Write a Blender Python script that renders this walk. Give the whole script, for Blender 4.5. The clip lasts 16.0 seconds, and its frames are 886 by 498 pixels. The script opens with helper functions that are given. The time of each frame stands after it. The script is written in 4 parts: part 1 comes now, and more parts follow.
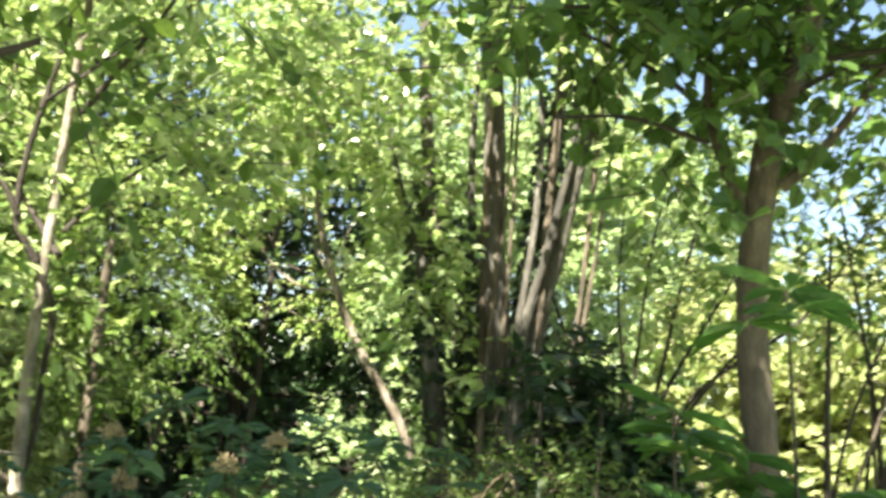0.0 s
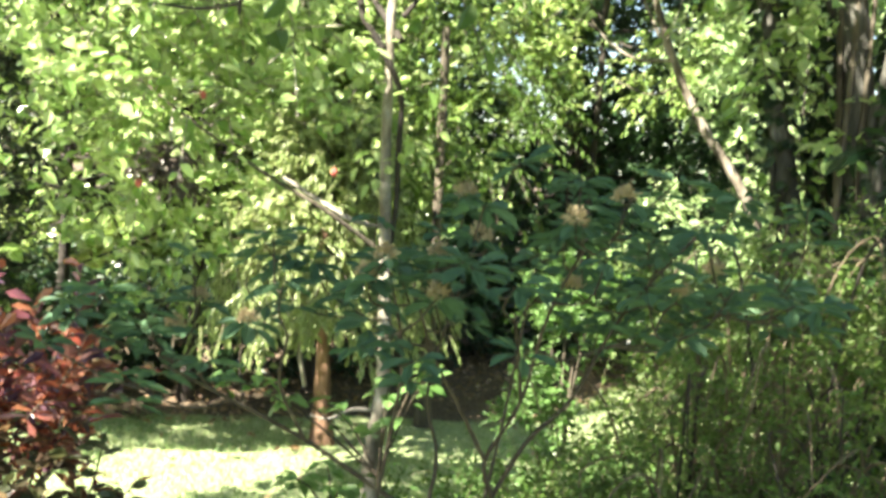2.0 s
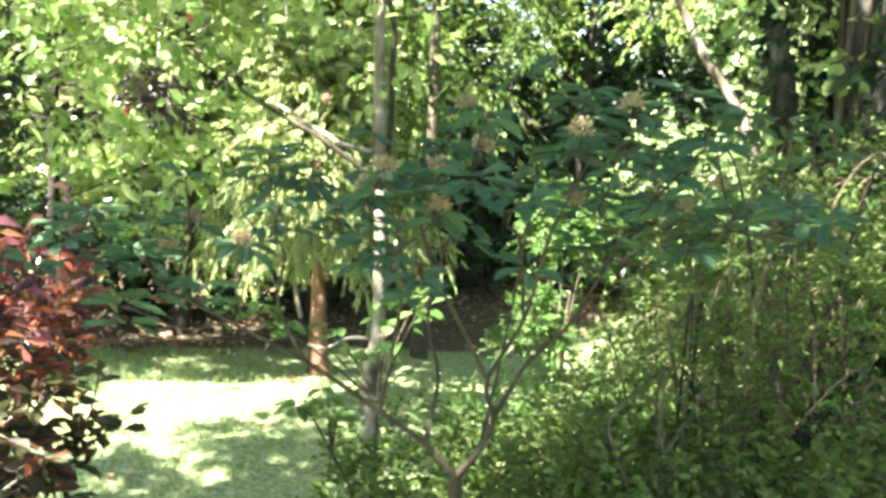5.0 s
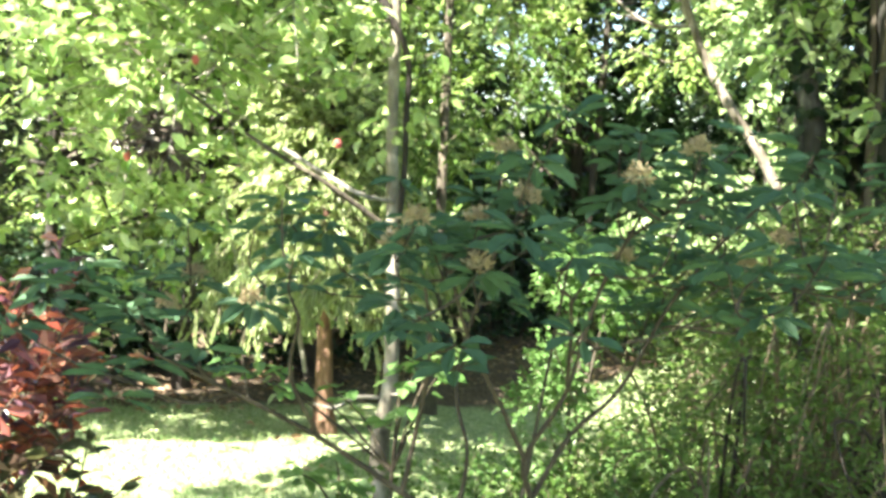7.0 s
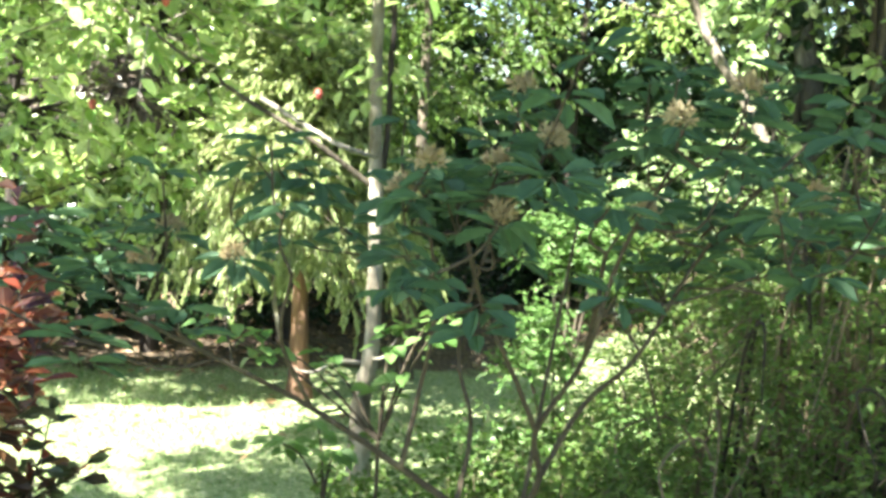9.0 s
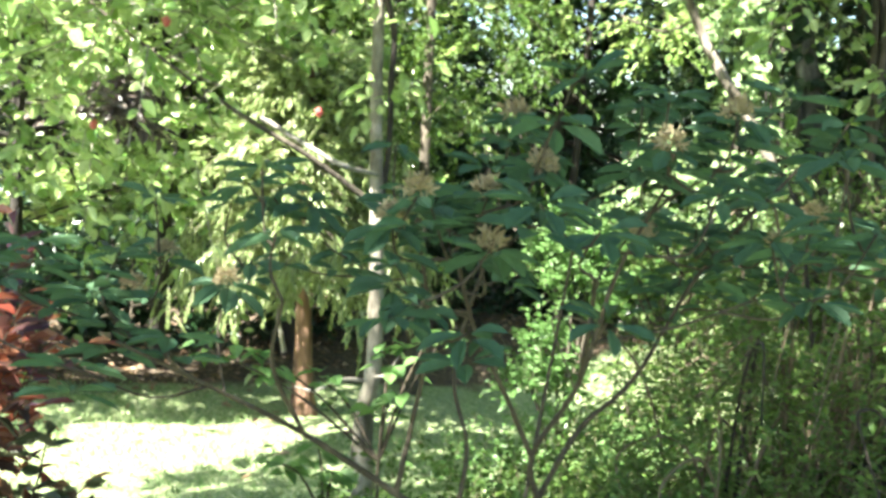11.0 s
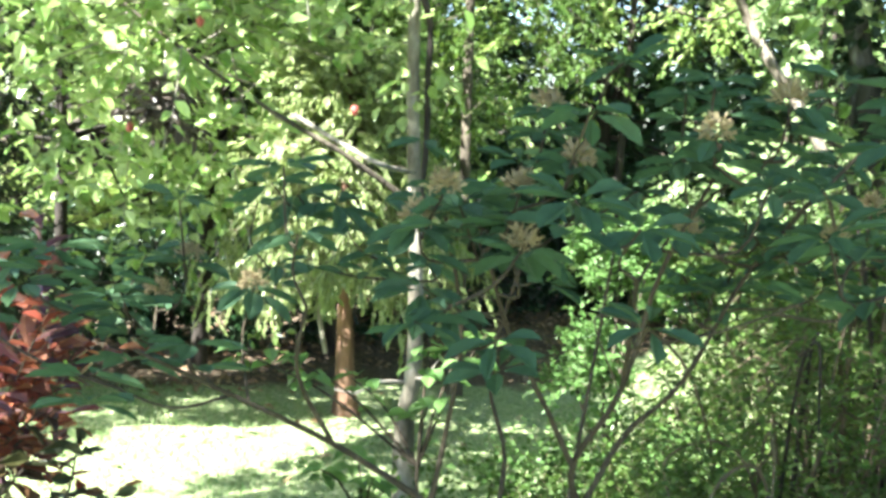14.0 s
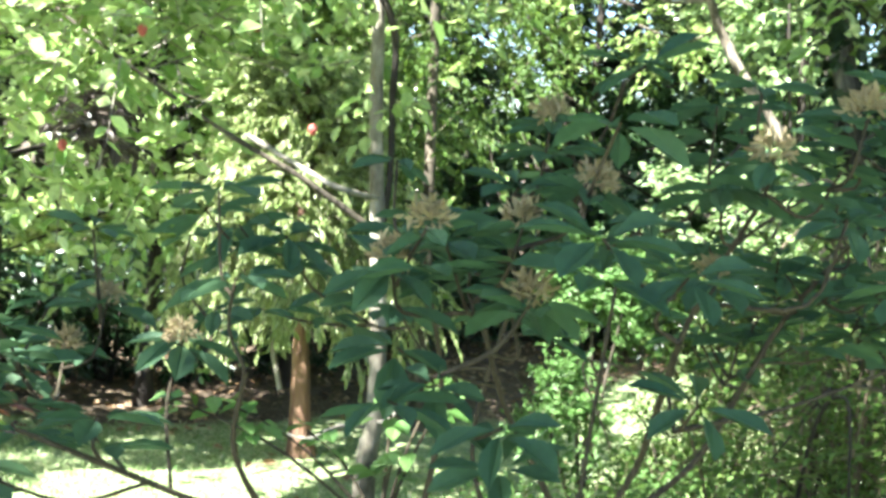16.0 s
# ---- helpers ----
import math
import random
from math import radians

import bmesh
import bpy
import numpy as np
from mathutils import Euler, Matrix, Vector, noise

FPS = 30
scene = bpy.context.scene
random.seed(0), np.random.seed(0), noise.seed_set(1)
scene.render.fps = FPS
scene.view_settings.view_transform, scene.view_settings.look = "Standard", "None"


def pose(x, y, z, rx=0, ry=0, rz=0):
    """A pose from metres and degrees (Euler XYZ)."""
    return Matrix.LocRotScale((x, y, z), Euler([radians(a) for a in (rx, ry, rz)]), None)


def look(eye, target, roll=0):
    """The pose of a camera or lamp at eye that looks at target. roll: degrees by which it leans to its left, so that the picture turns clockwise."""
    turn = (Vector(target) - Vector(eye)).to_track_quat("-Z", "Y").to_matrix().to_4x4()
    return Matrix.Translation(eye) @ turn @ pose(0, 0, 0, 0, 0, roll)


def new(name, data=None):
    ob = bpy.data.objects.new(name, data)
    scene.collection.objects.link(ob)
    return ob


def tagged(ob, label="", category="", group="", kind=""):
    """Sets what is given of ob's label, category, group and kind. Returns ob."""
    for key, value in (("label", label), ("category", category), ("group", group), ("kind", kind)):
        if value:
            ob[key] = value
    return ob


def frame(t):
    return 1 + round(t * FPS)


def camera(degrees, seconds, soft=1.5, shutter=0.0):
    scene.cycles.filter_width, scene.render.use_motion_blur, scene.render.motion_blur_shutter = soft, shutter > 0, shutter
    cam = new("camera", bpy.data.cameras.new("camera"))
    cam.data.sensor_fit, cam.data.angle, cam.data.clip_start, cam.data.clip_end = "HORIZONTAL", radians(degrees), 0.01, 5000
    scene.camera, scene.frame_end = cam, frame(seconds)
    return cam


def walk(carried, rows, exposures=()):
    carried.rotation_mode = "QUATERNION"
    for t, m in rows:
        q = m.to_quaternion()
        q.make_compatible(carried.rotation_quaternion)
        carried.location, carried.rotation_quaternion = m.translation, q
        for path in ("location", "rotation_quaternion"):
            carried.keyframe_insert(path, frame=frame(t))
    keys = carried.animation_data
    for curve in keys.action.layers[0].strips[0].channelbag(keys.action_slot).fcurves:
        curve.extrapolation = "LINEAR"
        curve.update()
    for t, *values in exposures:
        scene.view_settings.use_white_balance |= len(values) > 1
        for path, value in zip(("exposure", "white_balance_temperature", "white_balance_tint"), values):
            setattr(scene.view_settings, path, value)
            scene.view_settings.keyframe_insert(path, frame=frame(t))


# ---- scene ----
cam = camera(51.5, 16.0, soft=3.3, shutter=0.3)
PATH = [
    (0, (0.331, 0.611, 1.57), (-0.073, 2.543, 1.897), 5.4),
    (0.5, (0.347, 0.636, 1.57), (-0.296, 2.509, 1.85), 3.4),
    (1, (0.341, 0.637, 1.565), (-0.512, 2.437, 1.747), 3.7),
    (1.5, (0.329, 0.634, 1.537), (-0.654, 2.376, 1.542), 4.0),
    (2, (0.298, 0.65, 1.504), (-0.731, 2.355, 1.319), 3.6),
    (2.5, (0.318, 0.609, 1.481), (-0.708, 2.291, 1.137), 2.4),
    (3, (0.287, 0.678, 1.443), (-0.739, 2.339, 1.01), 3.8),
    (5.5, (0.249, 0.681, 1.461), (-0.752, 2.385, 1.155), 2.8),
    (6, (0.197, 0.685, 1.449), (-0.834, 2.37, 1.138), 2.5),
    (6.5, (0.159, 0.713, 1.445), (-0.854, 2.416, 1.173), 3.3),
    (7, (0.109, 0.829, 1.448), (-0.905, 2.539, 1.228), 3.2),
    (7.5, (0.098, 0.874, 1.435), (-0.916, 2.577, 1.172), 4.0),
    (8, (0.015, 0.954, 1.419), (-0.935, 2.683, 1.089), 2.8),
    (8.5, (-0.018, 0.988, 1.407), (-0.974, 2.718, 1.101), 3.4),
    (9, (-0.027, 0.94, 1.404), (-0.973, 2.677, 1.111), 4.0),
    (11.5, (0.0, 0.961, 1.427), (-0.967, 2.692, 1.167), 3.5),
    (12, (0.01, 0.955, 1.423), (-0.958, 2.687, 1.173), 3.5),
    (12.5, (-0.001, 0.978, 1.418), (-0.983, 2.704, 1.177), 2.9),
    (13, (0.017, 0.959, 1.427), (-0.994, 2.666, 1.18), 3.4),
    (13.5, (0.008, 0.994, 1.422), (-1.044, 2.672, 1.147), 3.7),
    (14, (-0.03, 1.032, 1.419), (-1.078, 2.712, 1.141), 2.4),
    (14.5, (-0.105, 1.081, 1.415), (-1.092, 2.804, 1.178), 1.1),
    (15, (-0.152, 1.141, 1.402), (-1.084, 2.893, 1.153), 2.1),
    (15.5, (-0.167, 1.213, 1.421), (-1.135, 2.944, 1.168), 1.0),
    (16, (-0.191, 1.247, 1.406), (-1.168, 2.979, 1.185), 3.0),
]
walk(cam, [(t, look(eye, target, roll)) for t, eye, target, roll in PATH], [(0.0, 2.68, 7200, 6), (1.0, 2.63, 7100, 5), (2.0, 2.97, 6950, 4), (3.0, 3.42, 6800, 4), (6.0, 3.4, 6700, 4), (9.0, 3.28, 6500, 3), (16.0, 3.2, 6050, 3)])

# ---- world and sun ----
SUN = Vector((-0.26, -0.74, 1.0)).normalized()
world = bpy.data.worlds.new("world")
scene.world = world
world.use_nodes = True
wn = world.node_tree
sky = wn.nodes.new("ShaderNodeTexSky")
sky.sky_type, sky.sun_disc = "NISHITA", False
sky.sun_elevation = math.asin(SUN.z)
sky.sun_rotation = math.atan2(SUN.x, SUN.y)
wn.nodes["Background"].inputs["Strength"].default_value = 0.056
wn.links.new(sky.outputs["Color"], wn.nodes["Background"].inputs["Color"])
sun = new("sun", bpy.data.lights.new("sun", "SUN"))
sun.data.energy, sun.data.angle, sun.data.color = 5.0, radians(0.55), (1.0, 0.94, 0.84)
sun.matrix_world = look((SUN * 40)[:], (0, 0, 0))

# ---- materials ----


def material(name):
    m = bpy.data.materials.new(name)
    m.use_nodes = True
    t = m.node_tree
    return m, t, t.nodes["Principled BSDF"]


def ramp(t, stops):
    r = t.nodes.new("ShaderNodeValToRGB")
    e = r.color_ramp.elements
    while len(e) < len(stops):
        e.new(0.5)
    for q, (p, c) in zip(e, stops):
        q.position, q.color = p, (*c, 1)
    return r


def leafy(name, colours, through_light=0.45, rough=0.45, glow=1.35):
    """Leaf blades: each blade takes its own shade, with fine blotches, and lets light through."""
    m, t, b = material(name)
    g = t.nodes.new("ShaderNodeNewGeometry")
    n = len(colours)
    r = ramp(t, [(i / max(1, n - 1), c) for i, c in enumerate(colours)])
    t.links.new(g.outputs["Random Per Island"], r.inputs["Fac"])
    no = t.nodes.new("ShaderNodeTexNoise")
    no.inputs["Scale"].default_value = 60
    tc = t.nodes.new("ShaderNodeTexCoord")
    t.links.new(tc.outputs["Object"], no.inputs["Vector"])
    hs = t.nodes.new("ShaderNodeHueSaturation")
    mr = t.nodes.new("ShaderNodeMapRange")
    mr.inputs["To Min"].default_value, mr.inputs["To Max"].default_value = 0.7, 1.3
    t.links.new(no.outputs["Fac"], mr.inputs["Value"])
    t.links.new(mr.outputs["Result"], hs.inputs["Value"])
    t.links.new(r.outputs["Color"], hs.inputs["Color"])
    t.links.new(hs.outputs["Color"], b.inputs["Base Color"])
    b.inputs["Roughness"].default_value = rough
    tr = t.nodes.new("ShaderNodeBsdfTranslucent")
    h2 = t.nodes.new("ShaderNodeHueSaturation")
    h2.inputs["Hue"].default_value = 0.482
    h2.inputs["Saturation"].default_value = 0.97
    h2.inputs["Value"].default_value = glow
    t.links.new(hs.outputs["Color"], h2.inputs["Color"])
    t.links.new(h2.outputs["Color"], tr.inputs["Color"])
    mx = t.nodes.new("ShaderNodeMixShader")
    mx.inputs["Fac"].default_value = through_light
    t.links.new(b.outputs["BSDF"], mx.inputs[1])
    t.links.new(tr.outputs["BSDF"], mx.inputs[2])
    t.links.new(mx.outputs["Shader"], t.nodes["Material Output"].inputs["Surface"])
    return m


def bark(name, stops, scale=14, stretch=0.25, bump=0.5, rough=0.9):
    m, t, b = material(name)
    tc = t.nodes.new("ShaderNodeTexCoord")
    mp = t.nodes.new("ShaderNodeMapping")
    mp.inputs["Scale"].default_value = (1, 1, stretch)
    t.links.new(tc.outputs["Object"], mp.inputs["Vector"])
    n1 = t.nodes.new("ShaderNodeTexNoise")
    n1.inputs["Scale"].default_value, n1.inputs["Detail"].default_value, n1.inputs["Roughness"].default_value = scale, 8, 0.65
    t.links.new(mp.outputs["Vector"], n1.inputs["Vector"])
    r = ramp(t, stops)
    t.links.new(n1.outputs["Fac"], r.inputs["Fac"])
    n2 = t.nodes.new("ShaderNodeTexNoise")
    n2.inputs["Scale"].default_value, n2.inputs["Detail"].default_value = scale * 6, 5
    t.links.new(mp.outputs["Vector"], n2.inputs["Vector"])
    mixc = t.nodes.new("ShaderNodeMixRGB")
    mixc.blend_type = "MULTIPLY"
    mixc.inputs["Fac"].default_value = 0.55
    t.links.new(r.outputs["Color"], mixc.inputs["Color1"])
    t.links.new(n2.outputs["Fac"], mixc.inputs["Color2"])
    t.links.new(mixc.outputs["Color"], b.inputs["Base Color"])
    bu = t.nodes.new("ShaderNodeBump")
    bu.inputs["Strength"].default_value, bu.inputs["Distance"].default_value = bump, 0.02
    t.links.new(n2.outputs["Fac"], bu.inputs["Height"])
    t.links.new(bu.outputs["Normal"], b.inputs["Normal"])
    b.inputs["Roughness"].default_value = rough
    return m


BARK_PALE = bark("pale_bark", [(0.34, (0.1, 0.083, 0.062)), (0.5, (0.3, 0.265, 0.21)), (0.68, (0.56, 0.52, 0.45))], 9, 0.5, 0.35)
BARK_BLEACHED = bark("bleached_bark", [(0.34, (0.08, 0.062, 0.045)), (0.5, (0.26, 0.22, 0.175)), (0.68, (0.56, 0.5, 0.43))], 11, 0.4, 0.4)
BARK_GREY = bark("grey_bark", [(0.32, (0.04, 0.037, 0.032)), (0.54, (0.11, 0.105, 0.092)), (0.74, (0.4, 0.385, 0.35))], 10, 0.3)
BARK_BROWN = bark("brown_bark", [(0.32, (0.04, 0.032, 0.024)), (0.55, (0.14, 0.115, 0.085)), (0.75, (0.3, 0.25, 0.19))], 10, 0.35)
BARK_DARK = bark("dark_bark", [(0.3, (0.02, 0.016, 0.013)), (0.7, (0.07, 0.055, 0.045))], 16, 0.4)
BARK_RED = bark("red_bark", [(0.3, (0.12, 0.06, 0.04)), (0.55, (0.32, 0.18, 0.12)), (0.75, (0.5, 0.33, 0.24))], 12, 0.12)
BARK_STEM = bark("shrub_bark", [(0.3, (0.04, 0.03, 0.02)), (0.6, (0.1, 0.078, 0.05)), (0.8, (0.22, 0.185, 0.13))], 25, 0.3)
TWIG_TAN = bark("tan_twig", [(0.3, (0.1, 0.075, 0.045)), (0.7, (0.27, 0.21, 0.14))], 30, 0.4)
DEAD_WOOD = bark("dead_wood", [(0.3, (0.18, 0.155, 0.13)), (0.7, (0.5, 0.46, 0.4))], 25, 0.3)

L_BROAD = leafy("broad_leaf", [(0.11, 0.2, 0.045), (0.25, 0.35, 0.11), (0.4, 0.48, 0.25), (0.14, 0.25, 0.06), (0.32, 0.41, 0.18)], 0.36, 0.26, 1.75)
L_FAR = leafy("far_leaf", [(0.08, 0.14, 0.03), (0.2, 0.3, 0.08), (0.34, 0.42, 0.18), (0.12, 0.19, 0.045), (0.26, 0.35, 0.11)], 0.36, 0.3, 1.7)
L_PALE = leafy("pale_leaf", [(0.13, 0.22, 0.08), (0.3, 0.4, 0.19), (0.19, 0.29, 0.11), (0.37, 0.45, 0.26)], 0.4, 0.36, 1.5)
L_YELLOW = leafy("yellow_leaf", [(0.2, 0.27, 0.07), (0.3, 0.35, 0.14), (0.36, 0.4, 0.2), (0.16, 0.24, 0.06)], 0.5, 0.45)
L_GOLD = leafy("golden_conifer_leaf", [(0.21, 0.27, 0.09), (0.31, 0.37, 0.17), (0.15, 0.22, 0.065), (0.38, 0.42, 0.24)], 0.38, 0.42, 1.5)
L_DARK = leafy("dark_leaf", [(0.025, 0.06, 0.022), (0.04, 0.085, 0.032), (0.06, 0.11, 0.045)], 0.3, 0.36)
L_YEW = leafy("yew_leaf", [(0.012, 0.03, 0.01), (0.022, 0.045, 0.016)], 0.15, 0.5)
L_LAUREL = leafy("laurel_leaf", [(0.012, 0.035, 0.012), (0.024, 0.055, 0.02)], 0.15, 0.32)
L_SHADE = leafy("shade_leaf", [(0.045, 0.09, 0.012), (0.075, 0.14, 0.022), (0.055, 0.11, 0.016)], 0.45, 0.6)
L_AZALEA = leafy("azalea_leaf", [(0.048, 0.102, 0.06), (0.06, 0.12, 0.066), (0.084, 0.155, 0.076)], 0.36, 0.6, 1.3)
L_AZALEA.node_tree.nodes["Principled BSDF"].inputs["Specular IOR Level"].default_value = 0.32
L_HEART = leafy("heart_leaf", [(0.045, 0.1, 0.02), (0.07, 0.145, 0.03), (0.11, 0.2, 0.05)], 0.48, 0.45, 1.45)
L_FINE = leafy("fine_leaf", [(0.055, 0.115, 0.018), (0.088, 0.165, 0.03), (0.15, 0.22, 0.055), (0.042, 0.09, 0.014)], 0.4, 0.55)
L_FRESH = leafy("fresh_leaf", [(0.095, 0.2, 0.05), (0.165, 0.28, 0.095), (0.08, 0.17, 0.04)], 0.5, 0.4)
L_WHORL = leafy("green_whorl_leaf", [(0.06, 0.15, 0.032), (0.09, 0.2, 0.045)], 0.45, 0.35)
# the purple stops of the red leaf paint the sky's sheen into its colour
L_RED = leafy("red_leaf", [(0.18, 0.048, 0.03), (0.33, 0.105, 0.05), (0.11, 0.042, 0.06), (0.4, 0.17, 0.08), (0.09, 0.05, 0.085), (0.12, 0.065, 0.05)], 0.28, 0.16)
L_REDLOW = leafy("dark_red_leaf", [(0.05, 0.06, 0.03), (0.07, 0.04, 0.03), (0.05, 0.08, 0.03), (0.16, 0.05, 0.03)], 0.35, 0.3)
L_GRASS = leafy("grass_blade", [(0.14, 0.27, 0.08), (0.22, 0.34, 0.13), (0.34, 0.42, 0.22), (0.46, 0.46, 0.32)], 0.4, 0.45)
L_LITTER = leafy("fallen_leaf", [(0.2, 0.12, 0.06), (0.3, 0.2, 0.11), (0.14, 0.08, 0.05), (0.4, 0.3, 0.2)], 0.15, 0.7)
L_WITHERED = leafy("withered_leaf", [(0.022, 0.016, 0.012), (0.05, 0.036, 0.028), (0.12, 0.1, 0.085)], 0.1, 0.5)
SEED = leafy("seed_head", [(0.29, 0.22, 0.12), (0.4, 0.33, 0.2), (0.3, 0.24, 0.13)], 0.25, 0.65, 1.1)
FRUIT = leafy("pink_fruit", [(0.5, 0.08, 0.08), (0.58, 0.16, 0.14)], 0.15, 0.4, 1.1)


def ground_material():
    m, t, b = material("lawn_and_soil")
    tc = t.nodes.new("ShaderNodeTexCoord")
    big = t.nodes.new("ShaderNodeTexNoise")
    big.inputs["Scale"].default_value, big.inputs["Detail"].default_value = 1.3, 6
    fine = t.nodes.new("ShaderNodeTexNoise")
    fine.inputs["Scale"].default_value, fine.inputs["Detail"].default_value = 45, 8
    for n in (big, fine):
        t.links.new(tc.outputs["Object"], n.inputs["Vector"])
    turf = ramp(t, [(0.3, (0.1, 0.155, 0.05)), (0.5, (0.25, 0.31, 0.14)), (0.7, (0.45, 0.46, 0.3))])
    soil = ramp(t, [(0.3, (0.035, 0.024, 0.016)), (0.55, (0.1, 0.07, 0.045)), (0.75, (0.24, 0.18, 0.12))])
    t.links.new(fine.outputs["Fac"], turf.inputs["Fac"])
    t.links.new(fine.outputs["Fac"], soil.inputs["Fac"])
    at = t.nodes.new("ShaderNodeAttribute")
    at.attribute_name = "soil"
    ad = t.nodes.new("ShaderNodeMath")
    ad.operation = "ADD"
    su = t.nodes.new("ShaderNodeMath")
    su.operation = "SUBTRACT"
    su.inputs[1].default_value = 0.5
    t.links.new(big.outputs["Fac"], su.inputs[0])
    t.links.new(at.outputs["Fac"], ad.inputs[0])
    t.links.new(su.outputs["Value"], ad.inputs[1])
    cl = ramp(t, [(0.42, (0, 0, 0)), (0.6, (1, 1, 1))])
    t.links.new(ad.outputs["Value"], cl.inputs["Fac"])
    mx = t.nodes.new("ShaderNodeMixRGB")
    t.links.new(cl.outputs["Color"], mx.inputs["Fac"])
    t.links.new(turf.outputs["Color"], mx.inputs["Color1"])
    t.links.new(soil.outputs["Color"], mx.inputs["Color2"])
    t.links.new(mx.outputs["Color"], b.inputs["Base Color"])
    bu = t.nodes.new("ShaderNodeBump")
    bu.inputs["Strength"].default_value, bu.inputs["Distance"].default_value = 0.8, 0.03
    t.links.new(fine.outputs["Fac"], bu.inputs["Height"])
    t.links.new(bu.outputs["Normal"], b.inputs["Normal"])
    b.inputs["Roughness"].default_value = 0.95
    return m


GROUND = ground_material()

# ---- mesh helpers ----


def mesh(name, v, f, mat, smooth=False):
    """A mesh from an array of corners and an array of faces that all have the same number of corners."""
    v, f = np.asarray(v, np.float32), np.asarray(f, np.int32)
    me = bpy.data.meshes.new(name)
    k = f.shape[1]
    me.vertices.add(len(v))
    me.vertices.foreach_set("co", v.ravel())
    me.loops.add(f.size)
    me.loops.foreach_set("vertex_index", f.ravel())
    me.polygons.add(len(f))
    me.polygons.foreach_set("loop_start", np.arange(0, f.size, k, dtype=np.int32))
    me.polygons.foreach_set("loop_total", np.full(len(f), k, np.int32))
    me.polygons.foreach_set("use_smooth", np.full(len(f), smooth))
    me.materials.append(mat)
    me.update(calc_edges=True)
    return me


def part(name, me, parent, label=""):
    ob = new(name, me)
    ob.parent = parent
    ob.matrix_parent_inverse = parent.matrix_world.inverted() if parent.type != "EMPTY" else Matrix.Translation(-parent.location)
    return tagged(ob, label) if label else ob


def thing(name, at, label, category, group="", kind=""):
    ob = new(name)
    ob.location = at
    ob.empty_display_size = 0.2
    return tagged(ob, label, category, group, kind)


def unit(a):
    a = np.asarray(a, float)
    return a / np.maximum(np.linalg.norm(a, axis=-1, keepdims=True), 1e-9)


def smooth_line(points, steps=6):
    """A Catmull-Rom line through the points."""
    p = np.asarray(points, float)
    q = np.vstack([2 * p[0] - p[1], p, 2 * p[-1] - p[-2]])
    out = []
    for i in range(1, len(q) - 2):
        for s in np.linspace(0, 1, steps, endpoint=False):
            a, b, c, d = q[i - 1], q[i], q[i + 1], q[i + 2]
            out.append(0.5 * (2 * b + (c - a) * s + (2 * a - 5 * b + 4 * c - d) * s * s + (3 * b - a - 3 * c + d) * s ** 3))
    return np.array(out + [p[-1]])


def tube(points, r0, r1, mat, rng, sides=9, steps=6, rough=0.08, flare=0.0, name="limb"):
    """A tapered, slightly uneven limb along a smooth line."""
    line = smooth_line(points, steps)
    n = len(line)
    tang = unit(np.gradient(line, axis=0))
    ref = np.array([1.0, 0, 0]) if abs(tang[0][0]) < 0.8 else np.array([0, 1.0, 0])
    side = unit(np.cross(tang, ref))
    up = np.cross(side, tang)
    s = np.linspace(0, 1, n)
    rad = r0 + (r1 - r0) * s + flare * r0 * np.exp(-s * 14)
    a = np.linspace(0, 2 * math.pi, sides, endpoint=False)
    wob = 1 + rough * rng.standard_normal((n, sides)) + rough * 0.8 * np.sin(a * 2 + 5 * s[:, None])
    v = line[:, None, :] + (rad[:, None] * wob)[..., None] * (np.cos(a)[None, :, None] * side[:, None, :] + np.sin(a)[None, :, None] * up[:, None, :])
    v = v.reshape(-1, 3)
    i, j = np.meshgrid(np.arange(n - 1), np.arange(sides), indexing="ij")
    k = (j + 1) % sides
    f = np.stack([i * sides + j, i * sides + k, (i + 1) * sides + k, (i + 1) * sides + j], -1).reshape(-1, 4)
    return mesh(name, v, f, mat, True)


BLADE = np.array([(0, 0, 0), (0.46, 0.33, 0.1), (0.4, 0.66, 0.04), (0, 1, -0.14), (-0.4, 0.66, 0.04), (-0.46, 0.33, 0.1)])
SPOON = np.array([(0, 0, 0), (0.3, 0.36, 0.08), (0.5, 0.72, 0.02), (0, 1, -0.12), (-0.5, 0.72, 0.02), (-0.3, 0.36, 0.08)])
ROUND = np.array([(0, 0, 0), (0.2, 0.24, 0.06), (0.44, 0.52, 0.07), (0.43, 0.78, 0.02), (0, 1, -0.12), (-0.43, 0.78, 0.02), (-0.44, 0.52, 0.07), (-0.2, 0.24, 0.06)])
LANCE = np.array([(0, 0, 0), (0.5, 0.28, 0.05), (0.32, 0.68, 0.0), (0, 1, -0.2), (-0.32, 0.68, 0.0), (-0.5, 0.28, 0.05)])


def blades(p, d, n, length, width, mat, shape=BLADE, name="leaves"):
    """Leaf blades at p that point along d, with the upper side to n: two halves folded along the midrib."""
    p, d = np.asarray(p, float), unit(d)
    side = unit(np.cross(d, n))
    n = np.cross(side, d)
    length = np.broadcast_to(length, len(p))[:, None, None]
    width = np.broadcast_to(width, len(p))[:, None, None]
    v = p[:, None] + side[:, None] * (shape[None, :, :1] * width) + d[:, None] * (shape[None, :, 1:2] * length) + n[:, None] * (shape[None, :, 2:] * length)
    k = len(shape)
    b = np.arange(len(p))[:, None] * k
    f = np.concatenate([b + np.arange(k // 2 + 1)[None], b + np.array([[0, *range(k // 2, k)]])])
    return mesh(name, v.reshape(-1, 3), f, mat)


